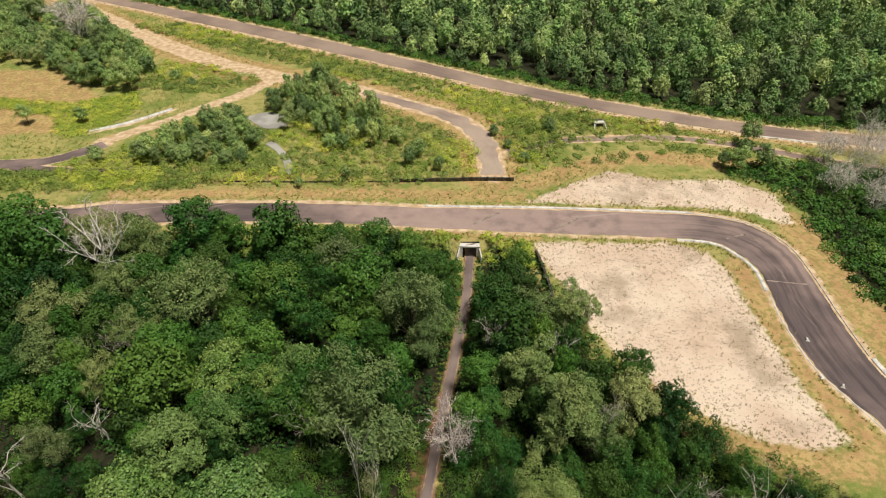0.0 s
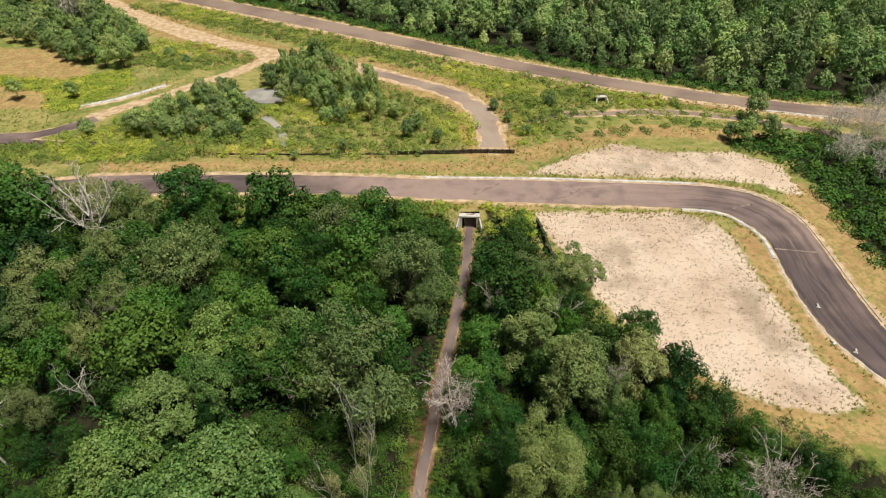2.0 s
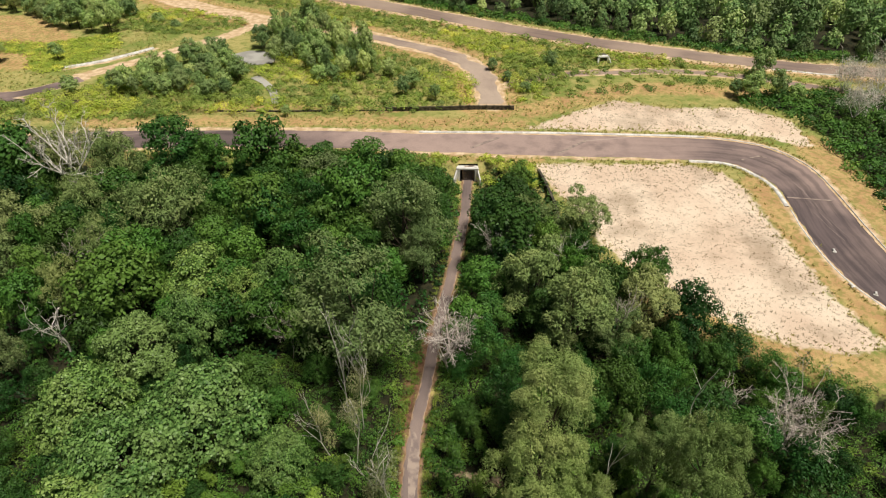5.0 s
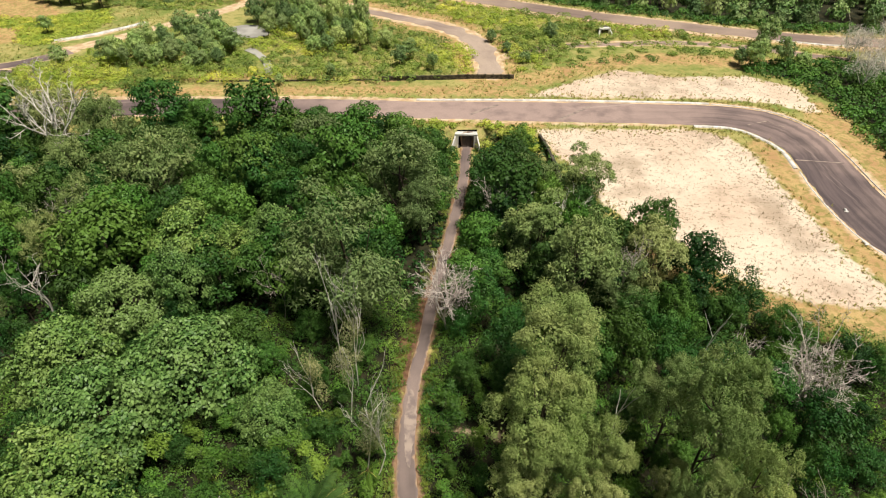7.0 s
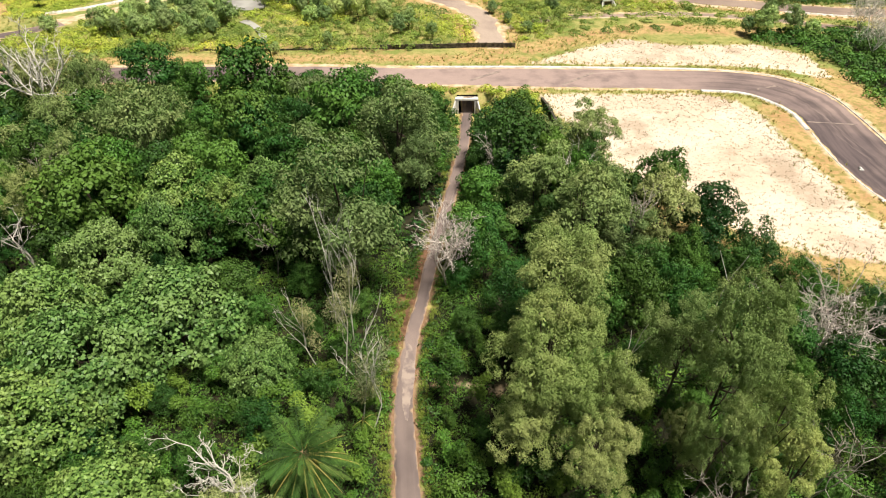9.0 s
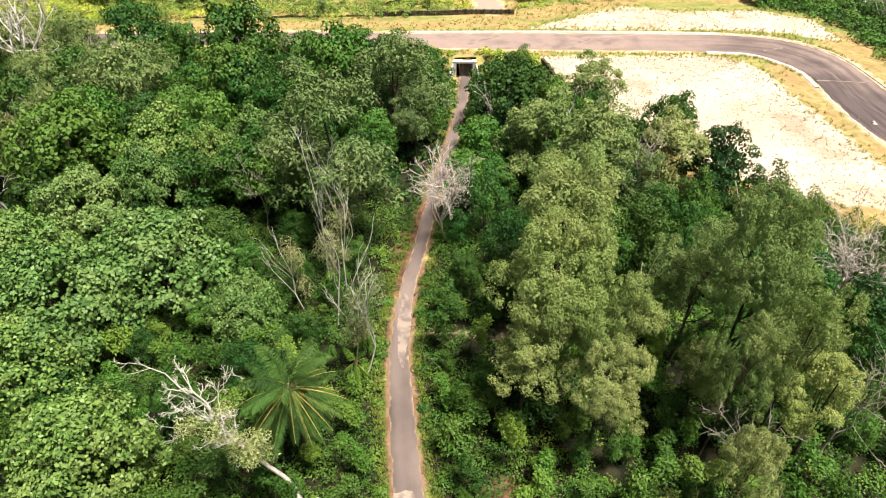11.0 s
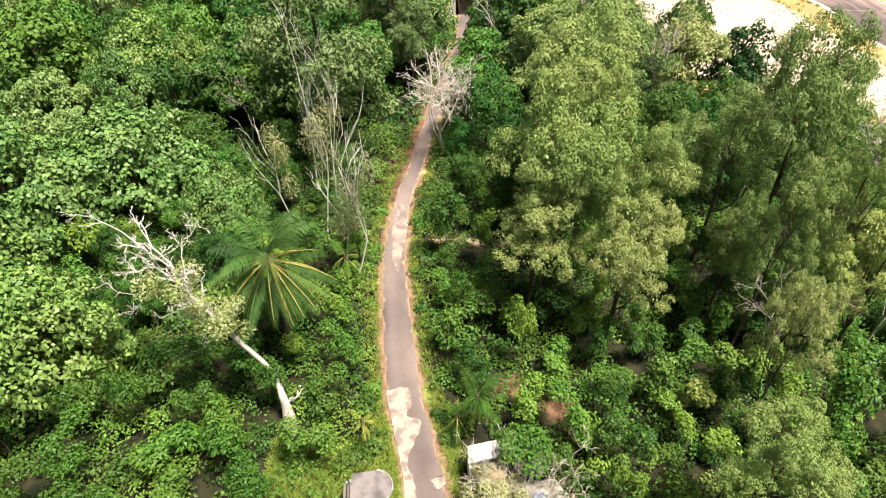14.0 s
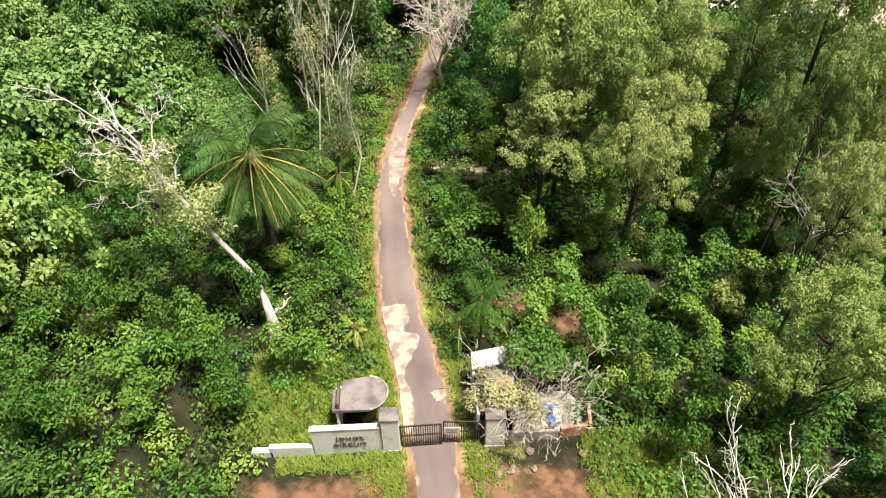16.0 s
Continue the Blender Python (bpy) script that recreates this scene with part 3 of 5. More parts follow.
def make_tree(name, label, category, group, seed, height, radius, shape, count, size, width, leaf, bark=BARK, thick=0.25, up=0.5, hang=0.0, low=-0.5, forks=8, fill=0.35, split=False, jitter=0.28, tufts=0, share=0.36, form=0.35, inner=260, inner_size=0.11):
    rng = np.random.default_rng(seed)
    c, r = shape(rng, height, radius)
    ob = thing(name, label, category, group)
    wood = limbs(rng, height, c, thick, forks)
    part("trunk", mesh_of("trunk", *(wood[0] if split else joined(wood)), bark, True), ob)
    for piece in wood[1:] if split else ():
        part("limb", mesh_of("limb", *piece, bark, True), ob)
    tips = sprays(rng, c, r, tufts, share) if tufts else (c, r)
    foliage = [leaves(rng, *tips, count, size, width, up, hang, fill, low, 0.12, jitter, (c, r), form)]
    if inner:
        foliage.append(leaves(rng, c, r * 0.72, inner * 2, inner_size * radius, inner_size * radius * 0.62, 0.1, 0.0, 0.3, -0.9, 0.05, 0.3, None, 0.3))
    v, q = joined(foliage)
    part("crown", mesh_of("crown", v, q, leaf), ob)
    ob["size"] = (height, radius, float(v[:, 2].max()))
    return ob


def plant(protos, spots, seed, stretch=0.1):
    """Sets trees at spots (x, y, height, crown radius), rooted deeper where the crown is broad; the first of each kind is the prototype itself."""
    rng = np.random.default_rng(seed)
    used = set()
    level = land_many(spots)
    for i, (x, y, height, radius) in enumerate(spots):
        k = int(rng.integers(len(protos)))
        h0, r0, top = protos[k]["size"]
        s = radius / r0
        tall = max(s * rng.uniform(0.92, 1.1), height / h0)
        m = pose(x, y, float(level[i]) - 0.05 - (tall - height / h0) * top, rng.normal(0, 2), rng.normal(0, 2), rng.uniform(0, 360)) @ Matrix.Diagonal((s, s * rng.uniform(1 - stretch, 1 + stretch), tall, 1))
        if k in used:
            copy_thing(protos[k], m)
        else:
            protos[k].matrix_basis = m
            used.add(k)
    for k, ob in enumerate(protos):
        if k not in used:
            for o in (*ob.children_recursive, ob):
                bpy.data.objects.remove(o)


def scatter(rng, poly, gap, tries, avoid, lane_gap=3.0):
    """Random spots in a polygon, at least gap apart and clear of the spots in avoid (x, y, distance)."""
    p = np.asarray(poly, float)
    lo, hi = p.min(0), p.max(0)
    c = rng.uniform(lo, hi, (tries, 2))
    ok = (inside_distance(c[:, 0], c[:, 1], poly) > 0) & (line_distance(c[:, 0], c[:, 1], LANE_CURVE) > lane_gap)
    for x, y, d in avoid:
        ok &= np.hypot(c[:, 0] - x, c[:, 1] - y) > d
    c = c[ok]
    grid, out = {}, []
    for x, y in c:
        i, j = int(x // gap), int(y // gap)
        if all((x - a) ** 2 + (y - b) ** 2 > gap * gap for u in (i - 1, i, i + 1) for v in (j - 1, j, j + 1) for a, b in grid.get((u, v), ())):
            grid.setdefault((i, j), []).append((x, y))
            out.append((x, y))
    return out


TALL_EAST = [(13.4, 39.3, 22.5, 5.8), (10, 29, 23, 5), (16.3, 27.2, 17.3, 3.9), (8.3, 26.8, 16.5, 4.2), (25.5, 33.8, 18.9, 3.4), (28, 28.7, 22.7, 4.8),
             (29.4, 23.1, 22.6, 4.8), (24.2, 21.8, 20.5, 3.7), (33, 21.5, 18.5, 4.5), (13.9, 22.2, 14.2, 3.7), (33.2, 61.7, 14.9, 4.8), (19.8, 57.3, 19.3, 5.5),
             (16, 70.3, 16.3, 5.5), (18.9, 86.0, 12.2, 5.0), (25.2, 85.0, 11.4, 4.0), (26.3, 57.9, 11.9, 3.3), (24.4, 26.6, 15.9, 3.4), (18.9, 6.6, 11.8, 3.2), (22.7, 14.5, 14, 2.5)]
TALL_WEST = [(-69.5, 106.5, 15.0, 6.2), (-11.3, 59.2, 20.3, 7.1), (-7.6, 83.7, 17, 6.6), (-22.6, 103.0, 10.5, 6.4), (-3, 77.5, 12.2, 2.9), (-52.9, 88.4, 16.9, 9), (-80, 106, 15, 6), (-61.9, 69.3, 12.6, 5), (-61.5, 81, 10.6, 4.3),
             (-70, 95, 13, 6), (-74, 74, 12, 5.5), (-80, 86, 12, 6), (-66, 56, 12, 5)]
DOMES = [(-33.1, 45.3, 12.4, 8.6), (-48.9, 46.5, 12, 7.6), (-40.6, 36.5, 12, 7.5), (-40.4, 70.4, 11.6, 6.6), (-31.6, 67.2, 10.5, 3.8), (-26.7, 71.8, 11.1, 5.3),
         (-38.7, 60.9, 10.9, 4.8), (-30.5, 20.4, 10.6, 5.8), (-21.2, 38.8, 7.3, 3.3), (-41.6, 30.6, 10.1, 5.3), (-46, 56.5, 9.9, 4.7)]
ROUND = [(-103, 116.5, 12, 6.5), (-112, 117, 13, 6), (-121, 117, 14, 7), (-132, 114, 13, 6), (-16.3, 91.1, 10, 5.2), (-38, 109.9, 8, 6), (-52, 67.4, 10, 5.2), (-50.9, 75.4, 9, 3.7), (-51.6, 58.5, 8, 2.8), (-27.4, 51.5, 9, 4.1), (-34.6, 91.4, 10, 4),
         (-3.4, 98.8, 7, 3.0), (-56.3, 117, 8, 5), (-61.1, 115.5, 8, 4.2), (-91.1, 104.4, 10, 6.5), (-100, 110, 9, 5.5), (-30.1, 108.6, 7.4, 4.7), (-11.5, 110.5, 6, 3.8),
         (-84, 93.1, 10, 6), (-88.8, 86.3, 9, 5.3), (-32.9, 89.6, 9, 3.6)]
ROUND_EAST = [(24.6, 47.4, 12.6, 4.2), (31, 49.5, 10.5, 3.8), (28.1, 53, 12, 5), (47.1, 37, 9, 4.9), (37.4, 57.7, 8, 4), (44.3, 57, 7, 4.1), (49, 53, 8, 3.9), (56, 47, 7, 3.3), (6.9, 56.9, 9, 4),
              (15.5, 98.6, 6, 3), (11.7, 91.3, 7, 3.6), (17.5, 106, 4.5, 2.4), (13.5, 80, 9, 4.5), (9, 49, 8, 4), (21, 46, 9, 4), (37, 45, 10, 4.5), (42, 42, 9, 4), (35, 52, 9, 4)]

TALL_LABEL = "tall open tree with feathery olive-green foliage"
fine = [make_tree("tall_acacia", TALL_LABEL, "tree", "tall trees beside the lane", s, 20.0, 5.5, lobes_tall, 36000, 0.23, 0.085, LEAF_OLIVE, thick=0.3, up=0.25, hang=0.9, forks=12, split=True, fill=0.5, low=-0.6, jitter=0.3, tufts=20, share=0.3, form=0.25, inner=700, inner_size=0.06) for s in (11, 12, 13, 14)]
tall = [make_tree("tall_acacia", TALL_LABEL, "tree", "tall trees beside the lane", s, 20.0, 5.5, lobes_tall, 13000, 0.4, 0.15, LEAF_TALL, thick=0.3, up=0.25, hang=0.9, forks=12, split=True, fill=0.5, low=-0.6, jitter=0.3, tufts=15, share=0.32, form=0.3, inner=500, inner_size=0.07) for s in (11, 12, 13)]
talls = [(x, y, h, r * (1.12 if y > 30 else 0.98)) for x, y, h, r in TALL_EAST + TALL_WEST]
plant(fine, [s for s in talls if s[1] < 45], 5)
plant(tall, [s for s in talls if s[1] >= 45 and s[0] > -45], 4)
pale = [make_tree("tall_acacia", "broad feathery tree with pale grey-green foliage", "tree", "pale trees of the west forest", s, 16.0, 8.0, lobes_tall, 9000, 0.5, 0.2, leaf, thick=0.35, up=0.2, hang=0.9, forks=12, split=True, fill=0.5, low=-0.6, tufts=15, share=0.32, form=0.3, inner=500, inner_size=0.07) for s, leaf in ((15, LEAF_TALL), (16, LEAF_OLIVE), (17, LEAF_TALL))]
plant(pale, [(x, y, h, r * 0.86) for x, y, h, r in talls if y >= 45 and x <= -45], 14)
dome = [make_tree("broadleaf_tree", "spreading tree with a dome of large light-green leaves", "tree", "domed broadleaf trees", s, 11.0, 7.0, lobes_crest, 15000, 0.42, 0.29, LEAF_BROAD, thick=0.3, up=0.22, hang=0.7, low=-0.5, forks=14, tufts=7, share=0.5, form=0.5, jitter=0.36, inner=900, inner_size=0.07) for s in (21, 22)]
plant(dome, DOMES, 6)


def lobes_round(rng, height, radius):
    """Clumps of a deep rounded crown."""
    n = 20
    k = np.arange(n) + 0.5
    up = 1 - 1.55 * k / n
    w = k * 2.39996 + rng.normal(0, 0.3, n)
    ring = np.sqrt(np.clip(1 - up ** 2, 0, 1)) * rng.uniform(0.55, 0.95, n)
    deep = min(radius * 1.05, height * 0.42)
    c = np.stack((ring * np.cos(w) * radius * 0.8, ring * np.sin(w) * radius * 0.8, height - deep + up * deep * 0.8 + rng.normal(0, 0.06, n) * radius), -1)
    s = rng.uniform(0.22, 0.42, n) * radius
    return c, np.stack((s, s, s * rng.uniform(0.75, 1.1, n)), -1)


ROUND_LABEL = "dense rounded dark-green forest tree"
near_kinds = [make_tree("round_tree", ROUND_LABEL, "tree", "rounded forest trees", s, 9.0, 4.0, lobes_round, 5600, 0.29, 0.17, leaf, thick=0.16, up=0.12, low=-0.7, tufts=7, share=0.46, form=0.32, jitter=0.22, inner=400, inner_size=0.08) for s, leaf in ((31, LEAF_DARK), (32, LEAF_DARK), (33, LEAF_MID))]
deep_kinds = [make_tree("round_tree", ROUND_LABEL, "tree", "rounded forest trees", s, 9.0, 4.0, lobes_round, 5000, 0.35, 0.22, leaf, thick=0.16, up=0.12, low=-0.7, tufts=6, share=0.5, form=0.3, jitter=0.2, inner=400, inner_size=0.09) for s, leaf in ((34, LEAF_DARK), (35, LEAF_MID), (36, LEAF_DARK), (37, LEAF_MID))]
rng = np.random.default_rng(40)
FOREST_WEST = [(-180, 112), (-60, 114), (-12, 112), (2, 109), (-1, 86), (-5, 66), (-7, 52), (-9, 44), (-16, 30), (-22, 26), (-45, 18), (-110, 40), (-150, 70)]
FOREST_EAST = [(6, 90), (5, 72), (2, 55), (4, 42), (20, 44), (36, 20), (50, 14), (80, 20), (72, 42), (56, 50), (44, 58), (35, 66), (28, 76), (22, 88)]
taken = [(6.5, 107, 7.5), (4.5, 99, 4.5), (14, 104, 8), (16, 96, 6), (-2, 106, 5)] + [(x, y, r * 0.85) for x, y, h, r in TALL_EAST + TALL_WEST + DOMES + ROUND + ROUND_EAST]
more = []
for poly, gap, tries, highest in ((FOREST_WEST, 5.9, 9000, 8.6), (FOREST_EAST, 5.5, 6000, 9.4)):
    found = np.array(scatter(rng, poly, gap, tries, taken, 4.6))
    clear = line_distance(found[:, 0], found[:, 1], LANE_CURVE)
    more += [(x, y, rng.uniform(4.6, highest) * (0.8 if y > 98 else 1.0), min(rng.uniform(2.1, 3.6), (d - 1.8) / 1.3)) for (x, y), d in zip(found, clear)]
plant(near_kinds, [s for s in ROUND + ROUND_EAST + more if s[1] < 60], 7)
plant(deep_kinds, [s for s in ROUND + ROUND_EAST + more if s[1] >= 60], 9)

# trees of the scrubland beyond the track
CLUMP_MID = [(-90, 150), (-58, 149), (-57, 166), (-68, 175), (-84, 172)]
CLUMP_EAST = [(-60, 186), (-44, 204), (-34, 196), (-20, 172), (-18, 160), (-34, 158), (-42, 172), (-50, 176)]
CLUMP_WEST = [(-200, 228), (-160, 224), (-128, 202), (-112, 200), (-112, 226), (-132, 246), (-160, 275), (-215, 300)]
SCRUB_LONE = [(93.4, 160.5, 8.5, 3.2), (-101, 150, 6, 2.6), (-118, 176, 5, 2.4), (-89.5, 158.6, 7, 2.4), (-50, 171.5, 6, 2.4), (-14.6, 162, 6, 2.6), (-7.4, 155, 5, 2.2), (-1, 147, 6, 2.2), (88, 152, 9, 3), (81.6, 149, 6, 3), (-10, 150, 5, 2.4), (24, 152, 4, 2.4), (84, 146, 7, 3), (92, 148, 7, 3),
              (-27, 142, 5, 2), (-40, 138, 4, 1.8), (-136, 176, 6, 2.6), (16, 168, 5, 2.4), (20, 160, 4, 2.2), (-100, 212, 5, 3), (-92, 206, 4, 2.5), (97, 146, 6, 3), (34, 170, 4, 2.2)]
rng = np.random.default_rng(50)
clumps = []
for poly, gap, hs in ((CLUMP_MID, 3.6, (4.5, 7.5)), (CLUMP_EAST, 3.8, (6.5, 11.5)), (CLUMP_WEST, 4.5, (6, 10.5))):
    clumps += [(x, y, rng.uniform(*hs), rng.uniform(2.1, 3.6) * (1.0 if gap < 4 else 1.3)) for x, y in scatter(rng, poly, gap, 2500, [])]
scrub_kinds = [make_tree("scrub_tree", "dense grey-green tree standing in open scrub", "tree", "trees in the scrubland", s, 7.5, 3.3, lobes_round, 2200, 0.48, 0.31, LEAF_SCRUB, thick=0.16, up=0.1, low=-0.8, jitter=0.2, tufts=6, share=0.48, form=0.45, inner=160) for s in (51, 52, 53)]
plant(scrub_kinds, SCRUB_LONE + clumps, 8)


def cloud(rng, spots, leaf_count, size, width, lobes=4, up=0.2, jitter=0.22):
    """Leaf meshes of many plants, joined; spots are (x, y, height, radius)."""
    kinds = []
    for s in range(6):
        c, r = lobes_dome(rng, 1.0, 1.0, lobes, 0.5, (0.4, 0.6))
        c[:, 2] = np.abs(c[:, 2]) * 0.9
        kinds.append((c, r))
    out = []
    level = land_many(spots)
    for i, (x, y, h, r) in enumerate(spots):
        c, s = kinds[rng.integers(6)]
        w = rng.uniform(0, 6.28)
        c = c @ np.array([[math.cos(w), -math.sin(w), 0], [math.sin(w), math.cos(w), 0], [0, 0, 1]])
        base = np.array([x, y, level[i]])
        out.append(leaves(rng, base + c * [r, r, h * 0.75], s * [r, r, max(h * 0.5, 0.3)], leaf_count, size, width, up, 0, 0.4, -0.35, 0.08, jitter, None, 0.35))
    return out


# woods beyond the far track
FAR_WOODS = [(-170, 319), (-122, 296), (-76, 271.5), (-33, 247.5), (-2, 229.5), (25, 213.5), (54, 199.5), (80, 188.5), (105, 179.5), (126, 174.5), (156, 171), (225, 166), (250, 235), (235, 330), (-170, 350)]
rng = np.random.default_rng(60)
spots = [(x, y, rng.uniform(7.0, 14.5), rng.uniform(2.8, 5.0)) for x, y in scatter(rng, FAR_WOODS, 5.9, 40000, [])]
rim_of_wood = inside_distance(np.array([s[0] for s in spots]), np.array([s[1] for s in spots]), FAR_WOODS)
spots = [(x, y, h * (0.62 if d < 7 else 1.0), r * (0.8 if d < 7 else 1.0)) for (x, y, h, r), d in zip(spots, rim_of_wood)]


def far_woods(spots, rng):
    """Crowns of a far wood, each a rounded heap of clumps."""
    kinds = []
    for _ in range(9):
        c, r = lobes_round(rng, 3.0, 1.0)
        tips = sprays(rng, c, r, 4, 0.55)
        kinds.append([leaves(rng, *tips, n, size, size * 0.62, 0.1, 0, 0.3, -0.7, 0.05, 0.2, (c, r), 0.5) for n, size in ((760, 0.22), (300, 0.34), (1000, 0.12))])
    out = []
    for (x, y, h, r), g in zip(spots, land_many(spots)):
        v, q = kinds[rng.integers(9)][2 if y < 100 else 0 if y < 260 else 1]
        w = rng.uniform(0, 2 * np.pi)
        turn = np.array([[math.cos(w), -math.sin(w), 0], [math.sin(w), math.cos(w), 0], [0, 0, rng.uniform(1.05, 1.6)]])
        out.append((((v - [0, 0, 3.0]) @ turn) * r + [x, y, g + h], q))
    return out


stuff("woods", far_woods(spots, rng), LEAF_FAR, "dense dark green woodland beyond the far straight", "woods", rng)

# undergrowth of the near forest; YARD keeps the gate's surroundings clear
YARD = [(-4.5, 9.5, 3.0), (-6, 7.5, 2.2), (-8.5, 7.5, 1.6), (0.5, 8, 3.5), (3.5, 10.5, 2.6), (6.5, 9, 2.6), (8.5, 9, 1.6), (-2, 3, 4), (3, 3, 4), (7, 5, 2.5), (6.6, 19.4, 1.5), (10.3, 16.6, 1.5), (-10.9, 15.0, 1.5), (2.9, 14.2, 1.5), (5, 38.3, 1.9), (1.6, 39.2, 1.8), (7.6, 37.6, 1.6)]
rng = np.random.default_rng(70)
UNDER_WEST = [(-120, 112), (-60, 115), (-12, 114), (6.5, 112), (5, 95), (2, 77), (-1.2, 60), (-3.5, 42), (-3, 27), (-2.3, 20), (-5, 12), (-10.5, 9), (-11, 3), (-12, -8), (-60, -8), (-80, 10), (-110, 50)]
UNDER_EAST = [(7, 112), (6, 100), (3.5, 85), (-0.2, 66), (-3, 50), (-4, 35), (-2.5, 20), (-0.5, 13), (10, 7), (13, 4), (14, -8), (50, -8), (75, 20), (75, 44), (50, 58), (36, 70), (28, 88), (23, 104), (20, 112)]
spots = np.array(scatter(rng, UNDER_WEST, 1.55, 18000, YARD, 2.15) + scatter(rng, UNDER_EAST, 1.55, 15000, YARD, 2.15))
rooms = line_distance(spots[:, 0], spots[:, 1], LANE_CURVE) - np.where(spots[:, 1] > 30, 1.5, 2.0)
near = [(x, y, min(rng.uniform(1.4, 3.6), 0.5 + room * 0.9), min(rng.uniform(1.2, 2.1), 0.25 + room)) for (x, y), room in zip(spots, rooms) if room > 0.3]
low = [(x, y, h * 0.7 if x > 5 else h, r) for x, y, h, r in near if (y < 50 or y < 64 and x > -26) and (x < 5 or rng.random() < 0.85)]
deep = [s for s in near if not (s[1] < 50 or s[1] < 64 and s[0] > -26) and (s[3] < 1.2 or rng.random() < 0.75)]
stuff("undergrowth", cloud(rng, low, 230, 0.28, 0.15, up=0.35, jitter=0.26), LEAF_SHRUB, "leafy green undergrowth beside the lane", "undergrowth", rng)
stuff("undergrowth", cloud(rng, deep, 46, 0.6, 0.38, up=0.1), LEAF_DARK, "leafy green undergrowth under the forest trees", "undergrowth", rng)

# scrub between the tracks
rng = np.random.default_rng(80)
SCRUB_MID = [(-104, 142), (-40, 139), (-10, 140), (8, 144), (10, 158), (-2, 172), (-20, 184), (-50, 190), (-58, 176), (-90, 172), (-95, 160), (-112, 146)]
SCRUB_BANK = [(-140, 268), (-70, 232), (-36, 212), (0, 194), (14, 180), (20, 168), (40, 172), (76, 169), (74, 174), (48, 184), (20, 198), (-8, 212), (-40, 230), (-75, 249), (-118, 272)]
SCRUB_EDGE = [(-180, 138), (-120, 136), (-70, 138), (-66, 143), (-110, 146), (-180, 146)]
EAST_BUSH = [(21, 150), (30, 152), (40, 168), (24, 176), (19, 165)]
EAST_MEADOW = [(22, 145), (40, 150), (70, 155), (90, 152), (118, 150), (112, 158), (98, 163), (74, 171), (40, 170), (22, 160)]
WEST_MEADOW = [(-112, 204), (-84, 198), (-66, 208), (-72, 214), (-96, 226), (-110, 226)]
POND = [(-58, 177, 8.5), (-53, 160, 4), (-50, 157, 4), (-46, 149, 3.5)]
wild = []
for poly, gap, hs in ((SCRUB_MID, 2.9, (1.4, 4.6)), (SCRUB_BANK, 2.7, (1.0, 3.4)), (EAST_BUSH, 2.6, (1.5, 4.2)), (SCRUB_EDGE, 2.2, (1.0, 3.0)), (EAST_MEADOW, 4.6, (0.5, 1.8)), (WEST_MEADOW, 3.0, (0.6, 2.6))):
    wild += [(x, y, rng.uniform(*hs), rng.uniform(1.3, 2.9)) for x, y in scatter(rng, poly, gap, 24000, POND)]
SCRUB_SOUTH = [(-60, 112), (-14, 112), (0, 112), (3.2, 114.4), (10, 114.5), (12, 108), (21, 104), (21, 113.5), (14, 115.6), (0, 116.6), (-25, 118.6), (-60, 119.2)]
WOOD_EDGE = [(-160, 311), (-76, 269), (-2, 227), (54, 196.5), (105, 176.5), (156, 168), (156, 171.5), (105, 180.5), (54, 200.5), (-2, 231), (-76, 273)]
wild += [(x, y, rng.uniform(1.0, 2.6), rng.uniform(1.0, 1.8)) for x, y in scatter(rng, SCRUB_SOUTH, 1.9, 16000, [], 2.6)]
thick = [(x, y, rng.uniform(1.6, 4.0), rng.uniform(1.7, 3.0)) for x, y in scatter(rng, SCRUB_RIGHT, 2.6, 9000, []) + scatter(rng, WOOD_EDGE, 2.4, 60000, [])]
stuff("thicket", cloud(rng, thick, 190, 0.6, 0.4, 6, 0.15), LEAF_MID, "dense dark green thicket beyond the track bend", "thicket", rng)
YELLOW_BAND = [(-163.5, 196), (-142.5, 191.3), (-127.8, 189.5), (-123.6, 193.1), (-110.2, 199), (-103.7, 187.8), (-108, 176.5), (-116.2, 166.5), (-123.6, 169.6), (-129.6, 181.4), (-159.4, 189.9)]
band = [(x, y, rng.uniform(0.7, 1.6), rng.uniform(1.2, 2.4)) for x, y in scatter(rng, YELLOW_BAND, 1.5, 12000, [])]
stuff("low_shrubs", cloud(rng, band, 110, 0.46, 0.3, up=0.6), LEAF_SUNNY, "bright yellow-green low shrubs in dry grass", "shrubs", rng)
BACK_WEST = [(-150, -60), (-8, -60), (-8, -12), (-60, -14), (-110, 20), (-150, 20)]
BACK_EAST = [(10, -60), (150, -60), (150, 20), (95, 20), (60, -14), (14, -12)]
back = [(x, y, rng.uniform(7, 12), rng.uniform(3.4, 5)) for x, y in scatter(rng, BACK_WEST, 8.0, 6000, []) + scatter(rng, BACK_EAST, 8.0, 6000, [])]
stuff("woods", far_woods(back, rng), LEAF_FAR, "dense green woodland on both sides of the lane", "woods", rng)
sunny = [s for s in wild if (math.sin(s[0] * 0.11) + math.sin(s[1] * 0.17 + s[0] * 0.05) > 0.45) and s[0] < 70]
green = [s for s in wild if s not in set(sunny)]
stuff("scrub", cloud(rng, green, 230, 0.42, 0.26), LEAF_HEATH, "patchy green scrub between the tracks", "scrub", rng)
stuff("scrub", cloud(rng, sunny, 230, 0.4, 0.25), LEAF_SUNNY, "patchy yellow-green scrub between the tracks", "scrub", rng)

